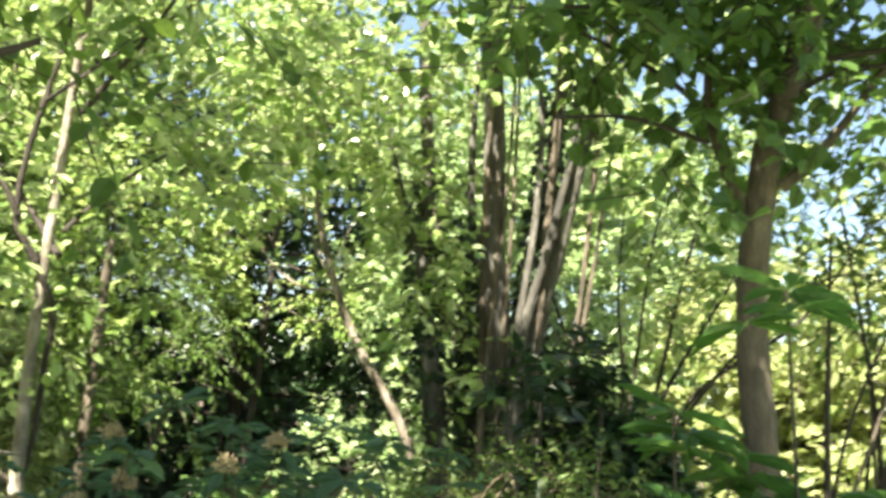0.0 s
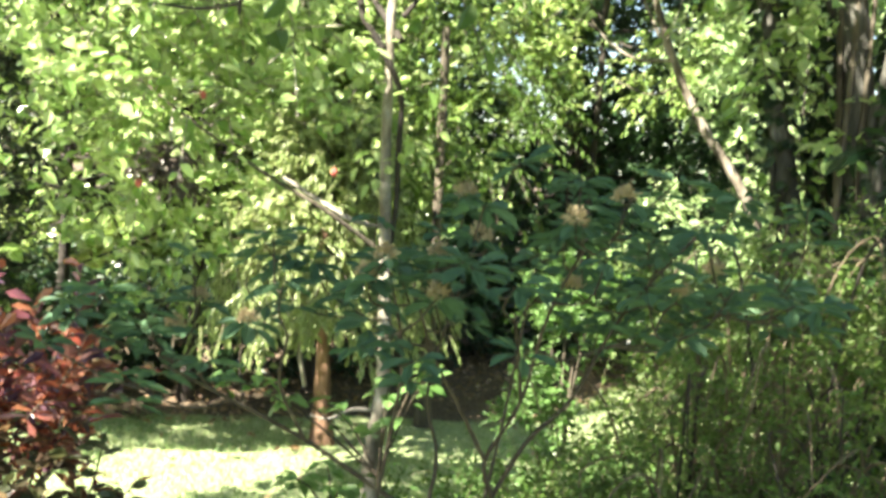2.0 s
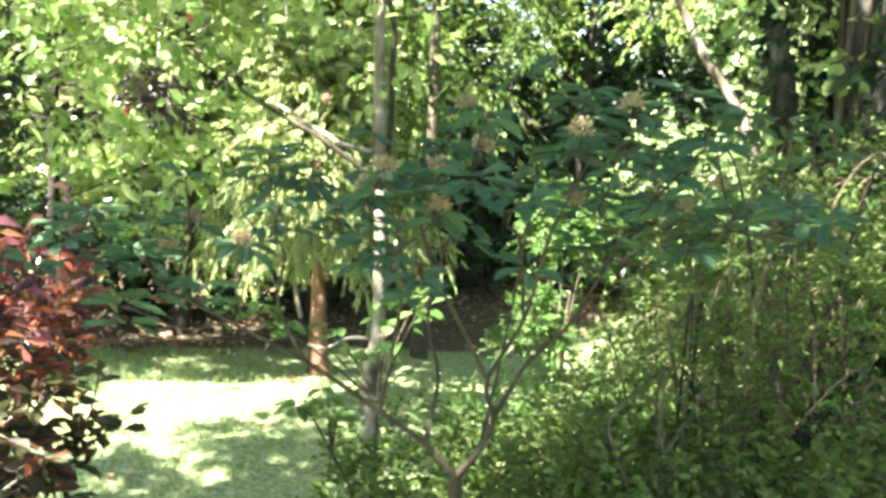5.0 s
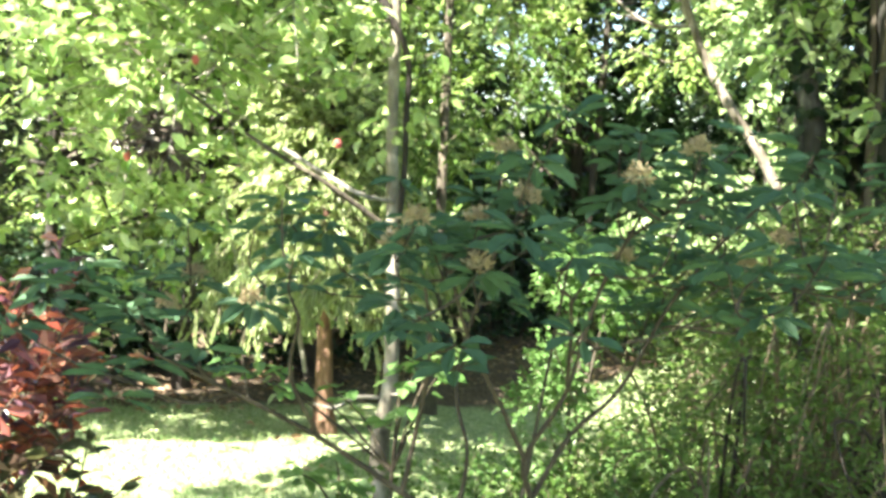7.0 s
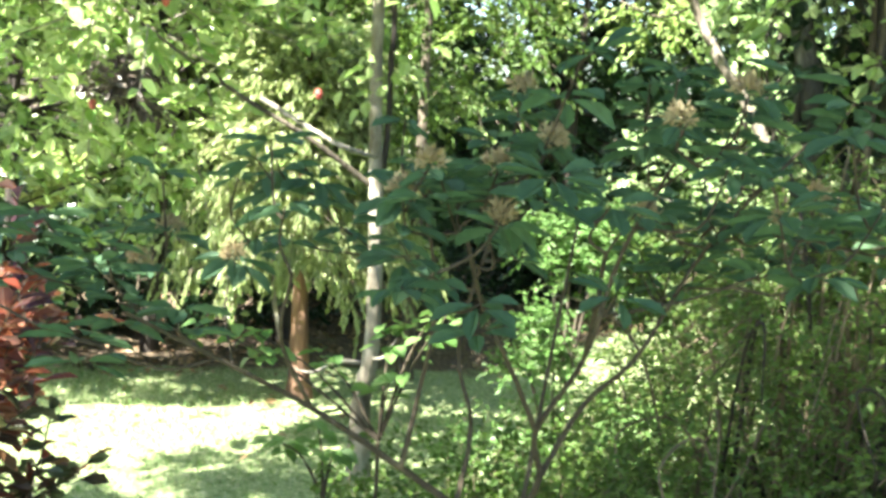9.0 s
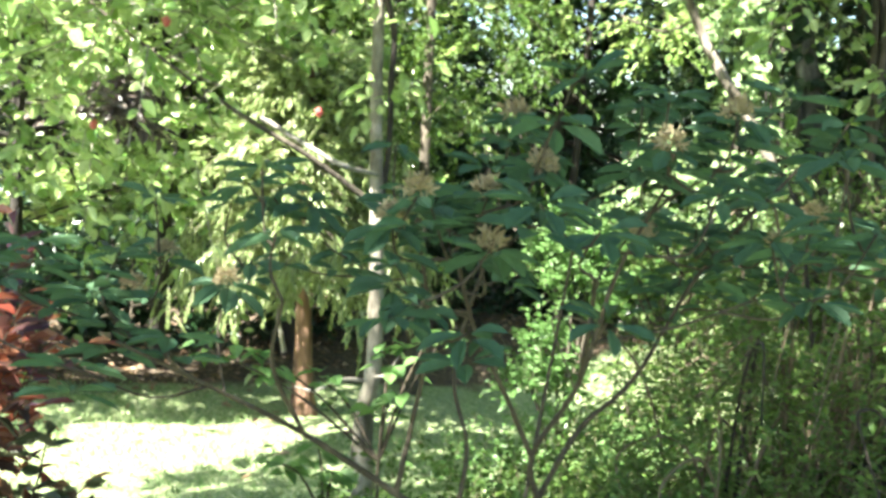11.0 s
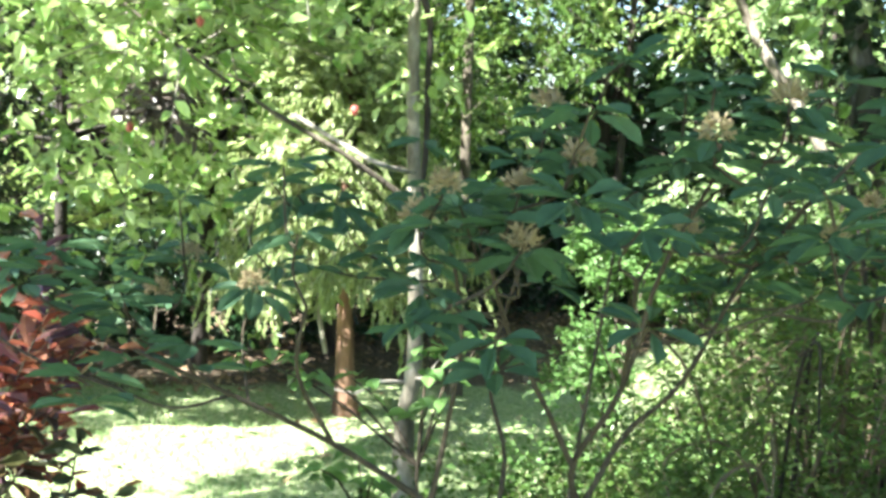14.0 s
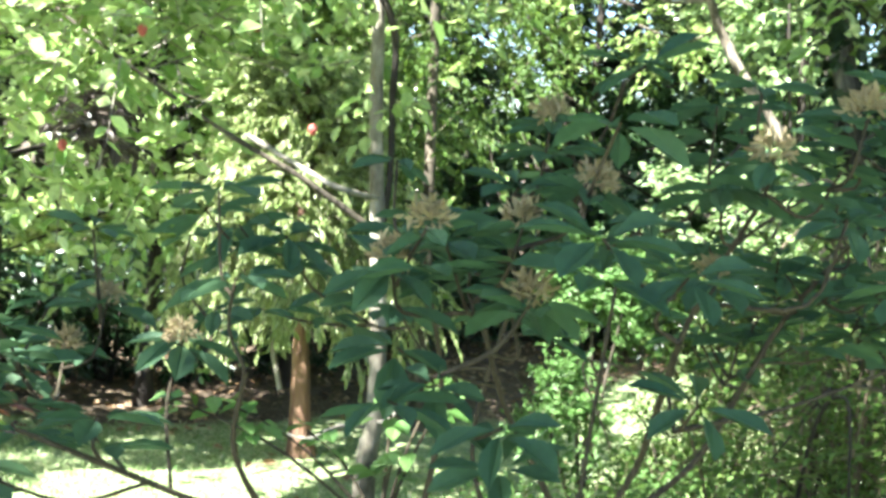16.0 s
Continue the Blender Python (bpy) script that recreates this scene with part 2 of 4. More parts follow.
def sticks(a, b, r, mat, name="twig_tangle"):
    """Thin three-sided twigs from a to b, pointed at b."""
    a, b = np.asarray(a, float), np.asarray(b, float)
    d = unit(b - a)
    side = unit(np.cross(d, np.array([0.3, 0.5, 0.81])))
    up = np.cross(side, d)
    r = np.broadcast_to(r, len(a))[:, None]
    ring = [side * r, (-0.5 * side + 0.87 * up) * r, (-0.5 * side - 0.87 * up) * r]
    v = np.stack([a + q for q in ring] + [b + q * 0.45 for q in ring], 1).reshape(-1, 3)
    i = np.arange(len(a))[:, None] * 6
    f = np.concatenate([i + np.array([[0, 1, 4, 3]]), i + np.array([[1, 2, 5, 4]]), i + np.array([[2, 0, 3, 5]])])
    return mesh(name, v, f, mat)


# where shafts of sun reach the ground: x, y, half length, half width, degrees from the y axis to the right, share of leaves left
SHAFTS = [(-3.04, 3.7, 0.72, 0.4, 8, 0.02), (-2.9, 4.35, 0.62, 0.25, 10, 0.03), (-2.75, 5.25, 0.5, 0.1, 10, 0.1), (-2.8, 5.28, 0.42, 0.62, 10, 0.06), (-0.98, 2.98, 0.3, 0.3, 0, 0.35), (-1.15, 4.42, 0.3, 0.32, 0, 0.4),
          (-1.2, 5.42, 0.45, 0.36, 0, 0.05), (-1.15, 4.75, 0.28, 0.26, 0, 0.05), (-1.67, 4.57, 0.2, 0.2, 0, 0.06), (-1.62, 2.58, 0.5, 0.45, 27, 0.03),
          (-2.1, 7.0, 0.7, 0.35, 15, 0.5), (-4.9, 5.3, 1.2, 0.75, 0, 0.02), (-0.75, 6.7, 0.6, 0.3, 27, 0.2), (-1.25, 3.47, 0.55, 0.27, 75, 0.05),
          (-2.2, 3.15, 0.14, 0.08, 70, 0.4), (-1.91, 3.22, 0.18, 0.07, 70, 0.4), (-2.45, 3.2, 0.16, 0.07, 60, 0.4), (-2.19, 2.8, 0.12, 0.07, 70, 0.4), (-1.7, 3.12, 0.1, 0.07, 60, 0.4), (-2.05, 2.95, 0.14, 0.06, 75, 0.4),
          (-3.6, 4.35, 0.13, 0.05, 40, 0.1), (-3.75, 4.7, 0.2, 0.06, 60, 0.1), (-3.45, 4.85, 0.18, 0.06, 50, 0.1), (-3.95, 4.45, 0.16, 0.06, 50, 0.15), (-3.4, 5.1, 0.16, 0.05, 60, 0.15), (-3.65, 5.05, 0.14, 0.05, 60, 0.15)]
flecks = np.random.default_rng(7)
SHAFTS += [(flecks.uniform(-0.6, 0.7), flecks.uniform(4.0, 5.3), flecks.uniform(0.05, 0.12), flecks.uniform(0.04, 0.08), flecks.uniform(0, 180), 0.3) for _ in range(18)]
SHAFTS += [(flecks.uniform(-0.5, 0.5), flecks.uniform(3.9, 4.7), flecks.uniform(0.1, 0.2), flecks.uniform(0.07, 0.12), flecks.uniform(0, 180), 0.5) for _ in range(7)]
SHAFTS += [(flecks.uniform(-2.4, -1.2), flecks.uniform(4.3, 6.3), flecks.uniform(0.1, 0.2), flecks.uniform(0.05, 0.09), flecks.uniform(10, 60), 0.15) for _ in range(16)]
SHAFTS += [(flecks.uniform(-4.0, -3.2), flecks.uniform(4.2, 5.1), flecks.uniform(0.08, 0.16), flecks.uniform(0.03, 0.05), flecks.uniform(30, 70), 0.2) for _ in range(14)]


def gap(p, rng):
    """True for what stands outside the shafts of sun that come through holes in the canopy on to the lawn."""
    k = p[:, 2] / SUN.z
    gx, gy = p[:, 0] - SUN.x * k, p[:, 1] - SUN.y * k
    inside = np.zeros(len(p), bool)
    chance = rng.random(len(p))
    for cx, cy, along, across, turn, left in SHAFTS:
        x, y = gx - cx, gy - cy
        sn, cs = math.sin(radians(turn)), math.cos(radians(turn))
        u, w = x * sn + y * cs, x * cs - y * sn
        inside |= ((u / along) ** 2 + (w / across) ** 2 + 0.25 * np.sin(7 * u + 5 * w) * np.sin(11 * w - 4 * u) < 1) & (chance > left)
    return ~inside


def foliage(rng, clumps, twigs, per, twig_len, spread=0.9, droop=0.35, lift=0.2, hollow=0.5, sunward=0.0):
    """Twigs with leaves on them, filling the clumps (centre, radii). Returns the leaves' places, ways and upper sides, and the twigs."""
    c = np.array([q[0] for q in clumps], float)
    r = np.array([q[1] if np.ndim(q[1]) else (q[1],) * 3 for q in clumps], float)
    w = r.prod(1) ** 0.75
    k = rng.choice(len(c), twigs, p=w / w.sum())
    ball = unit(rng.standard_normal((twigs, 3))) * (hollow + (1 - hollow) * rng.random((twigs, 1))) ** 0.7
    start = c[k] + ball * r[k]
    way = unit(ball + 0.9 * rng.standard_normal((twigs, 3)) * 0.6 + np.array([0, 0, lift]))
    ln = twig_len * (0.6 + 0.8 * rng.random((twigs, 1)))
    s = (np.arange(per) + 0.6) / per
    at = start[:, None] + way[:, None] * ln[:, None] * s[None, :, None]
    at[..., 2] -= droop * ln * s[None] ** 2 * 0.6
    side = unit(np.cross(way, np.array([0, 0, 1.0]) + 0.3 * rng.standard_normal((twigs, 3))))
    sign = np.where(np.arange(per) % 2, 1.0, -1.0)[None, :, None]
    d = way[:, None] * 0.55 + side[:, None] * sign * spread + 0.35 * rng.standard_normal((twigs, per, 3))
    d[..., 2] -= droop
    n = np.array([0, 0, 1.0 - sunward]) + sunward * 1.2 * np.array(SUN) + 0.55 * rng.standard_normal((twigs, per, 3))
    end = start + way * ln
    end[:, 2] -= droop * ln[:, 0] * 0.6
    return at.reshape(-1, 3), d.reshape(-1, 3), n.reshape(-1, 3), start, end


def crown(parent, rng, clumps, twigs, per, twig_len, length, width, mat, twig_mat=None, shape=BLADE, twig_r=0.004, name="crown", label="", holes=True, **more):
    p, d, n, a, b = foliage(rng, clumps, twigs, per, twig_len, **more)
    if holes:
        ok = gap(p, rng)
        p, d, n = p[ok], d[ok], n[ok]
        ok = gap(a, rng) & gap(b, rng)
        a, b = a[ok], b[ok]
    size = 0.65 + 0.6 * rng.random(len(p))
    tagged(part(name, blades(p, d, n, length * size, width * size, mat, shape, name), parent, label), kind="stuff")
    if twig_mat:
        tagged(part("twig_tangle", sticks(a, b, twig_r, twig_mat), parent), kind="stuff")


def limbs(parent, rng, root, clumps, r0, mat, fork=0.5):
    """A bent limb from a place on the trunk to each clump."""
    root = np.asarray(root, float)
    for q in clumps:
        c = np.asarray(q[0], float)
        low = root + np.array([0, 0, 1.0]) * (c[2] - root[2]) * fork * rng.random() * 0.6
        mid = low * 0.5 + c * 0.5 + rng.standard_normal(3) * 0.08 + np.array([0, 0, 0.1])
        part("limb", tube([low, mid, c], r0, r0 * 0.3, mat, rng, 6, 5), parent)


def height(x, y):
    """The ground's height: level near the path, falling gently across the lawn."""
    return -0.13 * np.clip(np.asarray(y, float) - 3.4, 0, 3.1) + 0.0 * np.asarray(x, float)


def spot(bearing, distance, z=0.0):
    """A place seen from the path: degrees to the left of the y axis, metres off."""
    b = radians(bearing)
    return (0.05 - distance * math.sin(b), 0.95 + distance * math.cos(b), z)


# ---- ground ----
def build_ground():
    rng = np.random.default_rng(3)
    near = np.arange(-12, 12.01, 0.15)
    gx = np.concatenate([[-900, -200, -60, -25], near, [25, 60, 200, 900]])
    gy = np.concatenate([[-900, -200, -60, -25], near + 4, [25, 60, 200, 900]])
    x, y = np.meshgrid(gx, gy, indexing="ij")
    z = height(x, y)
    inner = (abs(x) < 12) & (abs(y - 4) < 12)
    z = z + inner * (0.03 * np.sin(1.7 * x + 0.6) * np.sin(1.3 * y) + 0.012 * rng.standard_normal(x.shape))
    nx, ny = x.shape
    i, j = np.meshgrid(np.arange(nx - 1), np.arange(ny - 1), indexing="ij")
    f = np.stack([i * ny + j, (i + 1) * ny + j, (i + 1) * ny + j + 1, i * ny + j + 1], -1).reshape(-1, 4)
    me = mesh("ground", np.stack([x, y, z], -1).reshape(-1, 3), f, GROUND, True)
    at = me.attributes.new("soil", "FLOAT", "POINT")
    at.data.foreach_set("value", soil(x, y).astype(np.float32).ravel())
    tagged(new("ground", me), "lawn in dappled light with bare leaf-strewn soil beds", "ground", kind="structure")


def soil(x, y):
    """1 on the bare beds at the back and under the shrubs by the path, 0 on the lawn."""
    d = np.hypot(x - 0.05, y - 0.95)
    b = np.degrees(np.arctan2(-(x - 0.05), y - 0.95))
    back = np.clip((d - (4.95 + 0.95 * np.clip((45 - b) / 20, 0, 1) + 1.8 * np.clip((24 - b) / 6, 0, 1))) * 1.1, 0, 1)
    front = np.maximum(np.clip((1.5 - np.hypot(x + 0.5, y - 1.4)) * 1.6, 0, 1), np.clip((0.55 + 0.12 * np.sin(9 * x + 4 * y) + 0.1 * np.sin(13 * y - 7 * x) - np.hypot(x + 1.38, (y - 2.78) * 1.3)) * 1.8, 0, 0.75))
    shrub = np.clip((1.0 - np.hypot(x - 0.2, y - 3.8)) * 2, 0, 1)
    return np.maximum(np.maximum(back, front), shrub)


build_ground()


# ---- far woods that close the garden ----
def build_far_woods():
    rng = np.random.default_rng(11)
    for k, (b0, b1, dist, low, high, n, mat, label) in enumerate([
        (32, 62, 10.5, 0.4, 7.0, 3600, L_FAR, "sunlit broadleaved trees at the far side of the garden"),
        (-6, 17, 11.5, 0.2, 6.8, 3600, L_PALE, "pale green sunlit trees beyond the shrubs"),
        (-24, -7, 9.0, -0.4, 3.2, 2000, L_YELLOW, "yellow-green sunlit bushes in the open"),
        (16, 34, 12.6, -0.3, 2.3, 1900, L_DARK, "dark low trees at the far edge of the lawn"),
        (62, 336, 13.0, 0.0, 6.5, 3600, L_FAR, "broadleaved trees closing the garden behind the path"),
    ]):
        mid = spot((b0 + b1) / 2, dist)
        t = thing("tree_row", (mid[0], mid[1], float(height(*mid[:2]))), label, "trees", kind="stuff")
        count = max(6, int((b1 - b0) / 3.2))
        clumps = []
        for i in range(count):
            b = b0 + (b1 - b0) * (i + 0.5) / count + rng.uniform(-1, 1)
            d = dist + rng.uniform(-1.2, 1.6)
            x, y, _ = spot(b, d)
            g = float(height(x, y))
            top = low + (high - low) * rng.uniform(0.75, 1.1)
            part("trunk", tube([(x, y, g - 0.05), (x + rng.uniform(-0.2, 0.2), y, g + top * 0.5), (x + rng.uniform(-0.4, 0.4), y, g + top)], 0.06, 0.015, BARK_DARK, rng, 7, 5), t)
            for z in np.arange(low + 0.3, top, 0.8):
                clumps.append(((x + rng.uniform(-0.7, 0.7), y + rng.uniform(-0.7, 0.7), g + z + rng.uniform(-0.3, 0.3)), (rng.uniform(0.5, 0.95), rng.uniform(0.5, 0.95), rng.uniform(0.4, 0.65))))
        crown(t, rng, clumps, n, 12, 0.5, 0.135, 0.085, mat, BARK_BROWN, twig_r=0.006, hollow=0.3, sunward=0.4)


build_far_woods()


# ---- trees at the back of the lawn ----
def tree(name, label, seed, trunk, r0, r1, clumps, twigs, per, twig_len, length, width, leaf, barkm, limb_r=0.02, root=None, sides=12, shape=BLADE, **more):
    rng = np.random.default_rng(seed)
    base = trunk[0]
    t = thing(name, base, label, "tree")
    part("trunk", tube(trunk, r0, r1, barkm, rng, sides, 8, 0.05, 0.5, "trunk"), t)
    if limb_r:
        limbs(t, rng, root or trunk[len(trunk) // 2], clumps, limb_r, barkm)
    crown(t, rng, clumps, twigs, per, twig_len, length, width, leaf, barkm, shape, **more)
    return t, rng


def ring(rng, centre, radius, z0, z1, n, size, taper=0.0):
    out = []
    for i in range(n):
        a = i * 2.4 + rng.uniform(-0.3, 0.3)
        s = rng.uniform(0, 1)
        q = radius * math.sqrt(rng.uniform(0.05, 1)) * (1 - taper * s)
        out.append(((centre[0] + q * math.cos(a), centre[1] + q * math.sin(a), z0 + (z1 - z0) * s), tuple(size * rng.uniform(0.7, 1.2) for _ in range(3))))
    return out


def build_back_trees():
    rng = np.random.default_rng(21)
    for i, (b, d, rad, z0, z1, n, twigs, mat, label) in enumerate([
        (47, 6.0, 1.35, 0.95, 3.3, 42, 680, L_BROAD, "bright sunlit leafy tree behind the lawn"),
        (39, 6.9, 1.15, 1.2, 4.0, 24, 1400, L_FAR, "bright yellow-green tree behind the conifer"),
        (55, 5.9, 1.15, 0.95, 3.3, 40, 640, L_BROAD, "bright leafy tree above the dark shrubs"),
        (34, 8.8, 1.3, 2.6, 5.2, 12, 650, L_FAR, "tall sunlit tree at the back of the garden"),
        (10.5, 8.2, 0.9, 0.2, 4.8, 16, 800, L_PALE, "pale green sunlit tree behind the leaning trunk"),
        (4, 8.8, 1.3, 0.2, 5.0, 18, 900, L_PALE, "pale green bush tree in full sun"),
        (22, 9.0, 1.3, 2.9, 5.6, 12, 600, L_FAR, "tall sunlit tree over the far lawn"),
    ]):
        x, y, _ = spot(b, d)
        g = float(height(x, y))
        tree("broadleaf_tree", label, 30 + i, [(x, y, g - 0.03), (x + 0.1, y, g + z0 + 0.4), (x - 0.1, y + 0.1, z1)], 0.045, 0.015,
             ring(rng, (x, y), rad, z0 + g, z1, n, 0.46, 0.75), twigs, 14, 0.42, 0.082, 0.054, mat, BARK_DARK, 0.018, hollow=0.25, sunward=0.45, droop=0.3)
    # the dark tree whose gaps show the sky
    x, y, _ = spot(23.5, 9.6)
    g = float(height(x, y))
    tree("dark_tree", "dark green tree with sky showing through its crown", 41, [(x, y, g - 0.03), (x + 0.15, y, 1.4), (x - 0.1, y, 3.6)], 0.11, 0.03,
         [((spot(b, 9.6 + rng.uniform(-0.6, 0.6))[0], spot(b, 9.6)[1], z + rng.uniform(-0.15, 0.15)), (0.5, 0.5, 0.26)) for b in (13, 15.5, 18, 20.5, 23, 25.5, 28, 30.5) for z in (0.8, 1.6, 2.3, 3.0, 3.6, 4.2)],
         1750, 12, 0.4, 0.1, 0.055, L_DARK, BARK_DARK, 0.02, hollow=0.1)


build_back_trees()


def build_dead_leaf_clump():
    rng = np.random.default_rng(45)
    c = (-2.5, 3.17, 1.42)
    t = thing("dead_leaf_clump", c, "dark withered leaf clump caught in the branches", "leaf clump")
    part("twig", tube([(c[0] - 0.5, c[1] + 0.5, c[2] + 0.4), (c[0] - 0.1, c[1] + 0.1, c[2] + 0.16), (c[0] + 0.03, c[1], c[2]), (c[0] + 0.03, c[1] - 0.02, c[2] - 0.14)], 0.008, 0.004, DEAD_WOOD, rng, 6, 5), t)
    crown(t, rng, [(c, (0.085, 0.085, 0.085))], 34, 7, 0.09, 0.055, 0.028, L_WITHERED, DEAD_WOOD, LANCE, holes=False, droop=0.7, hollow=0.1)


build_dead_leaf_clump()


def build_dark_shrubs():
    """The row of evergreens in deep shade at the far edge of the lawn."""
    rng = np.random.default_rng(51)
    for b, d, h, w in [(58, 5.5, 0.72, 0.6), (53.5, 5.9, 0.8, 0.6), (49, 6.3, 0.85, 0.6), (44.5, 6.7, 1.0, 0.6), (40, 7.2, 1.0, 0.6), (35.5, 7.8, 1.05, 0.65), (31, 8.3, 1.15, 0.65), (27, 8.7, 1.05, 0.65), (22.5, 8.8, 0.95, 0.65), (18, 8.6, 1.0, 0.6), (14, 8.0, 0.9, 0.55)]:
        x, y, _ = spot(b, d + 0.5)
        g = float(height(x, y))
        t = thing("evergreen_shrub", (x, y, g), "dark evergreen shrub in deep shade at the lawn's edge", "shrub", "evergreens behind the lawn")
        for _ in range(5):
            a = rng.uniform(-0.35, 0.35, 2)
            part("stem", tube([(x + a[0] * 0.2, y + a[1] * 0.2, g - 0.02), (x + a[0] * 0.7, y + a[1] * 0.7, g + h * 0.5), (x + a[0], y + a[1], g + h * 0.9)], 0.018, 0.006, BARK_DARK, rng, 6, 4), t)
        clumps = [((x + rng.uniform(-w, w) * 0.7, y + rng.uniform(-w, w) * 0.5, g + z), (w * 0.6, w * 0.55, 0.24)) for z in np.arange(0.2, h, 0.2)]
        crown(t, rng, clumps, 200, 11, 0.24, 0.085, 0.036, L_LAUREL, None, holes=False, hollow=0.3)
    x, y = -4.28, 3.52
    t = thing("yew", (x, y, float(height(x, y))), "dark columnar yew at the edge of the lawn", "shrub")
    part("trunk", tube([(x, y, -0.03), (x, y, 1.2), (x + 0.05, y, 2.0)], 0.06, 0.02, BARK_DARK, rng, 8, 5), t)
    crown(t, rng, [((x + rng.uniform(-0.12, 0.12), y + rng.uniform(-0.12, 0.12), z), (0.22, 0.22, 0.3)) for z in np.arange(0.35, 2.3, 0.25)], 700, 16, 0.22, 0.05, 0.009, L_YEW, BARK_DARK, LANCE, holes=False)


build_dark_shrubs()


# ---- golden conifer on the lawn ----
def build_conifer():
    rng = np.random.default_rng(61)
    x, y = -3.005, 4.84
    g = float(height(x, y))
    t = thing("golden_conifer", (x, y, g), "golden drooping conifer with red-brown peeling bark on the lawn", "tree")
    part("trunk", tube([(x + 0.02, y, g - 0.04), (x, y, 0.4), (x - 0.03, y, 1.1), (x - 0.02, y + 0.03, 1.8)], 0.055, 0.012, BARK_RED, rng, 12, 8, 0.06, 0.5), t)
    part("stub", tube([(x - 0.06, y - 0.08, g + 0.35), (x - 0.1, y - 0.1, 0.4), (x - 0.08, y - 0.1, 0.62)], 0.014, 0.012, DEAD_WOOD, rng, 7, 4), t)
    P, D, N, A, B = [], [], [], [], []
    for i in range(150):
        a = i * 2.39996
        s = (i + 0.5) / 150
        z = 0.62 + 1.2 * s
        reach = (0.8 - 0.45 * s) * rng.uniform(0.7, 1.1)
        out = np.array([math.cos(a), math.sin(a), 0])
        root = np.array([x, y, z])
        tip = root + out * reach + np.array([0, 0, 0.1 - 0.34 * reach])
        A.append(root), B.append(tip)
        for _ in range(14):
            q = rng.uniform(0.3, 1.05)
            p = root + (tip - root) * q + rng.standard_normal(3) * 0.035
            low = s < 0.4
            w = out * (0.3 if low else 0.6) + rng.standard_normal(3) * (0.28 if low else 0.5) + np.array([0, 0, -0.95 if low else -0.55])
            w = w / np.linalg.norm(w)
            ln = rng.uniform(0.1, 0.2) if low else rng.uniform(0.06, 0.13)
            for j in range(9):
                c = p + w * ln * (j / 9)
                sd = np.cross(w, (0.2, 0.3, 0.93)) * (1 if j % 2 else -1)
                P.append(c), D.append(w * 0.9 + sd * 0.7 + np.array([0, 0, -0.25])), N.append(out + rng.standard_normal(3) * 0.5)
            A.append(p), B.append(p + w * ln)
    P, D, N = np.array(P), np.array(D), np.array(N)
    part("foliage", blades(P, D, N, 0.045 * (0.7 + 0.6 * rng.random(len(P))), 0.022, L_GOLD, LANCE), t)
    tagged(part("twig_tangle", sticks(A, B, 0.003, BARK_BROWN), t), kind="stuff")
    # a second, bare-footed conifer stands behind it in the shade
    x, y = -2.95, 5.9
    g = float(height(x, y))
    t = thing("conifer", (x, y, g), "dark brown-barked conifer in the shade behind", "tree")
    part("trunk", tube([(x, y, g - 0.04), (x + 0.02, y, 0.8), (x, y, 2.4)], 0.05, 0.025, BARK_BROWN, rng, 12, 8, 0.06, 0.4), t)
    crown(t, rng, [((x + rng.uniform(-0.4, 0.4), y + rng.uniform(-0.3, 0.3), z), (0.5, 0.45, 0.3)) for z in np.arange(1.6, 2.8, 0.3)], 180, 16, 0.3, 0.055, 0.022, L_SHADE, BARK_BROWN, LANCE, droop=0.8)


build_conifer()


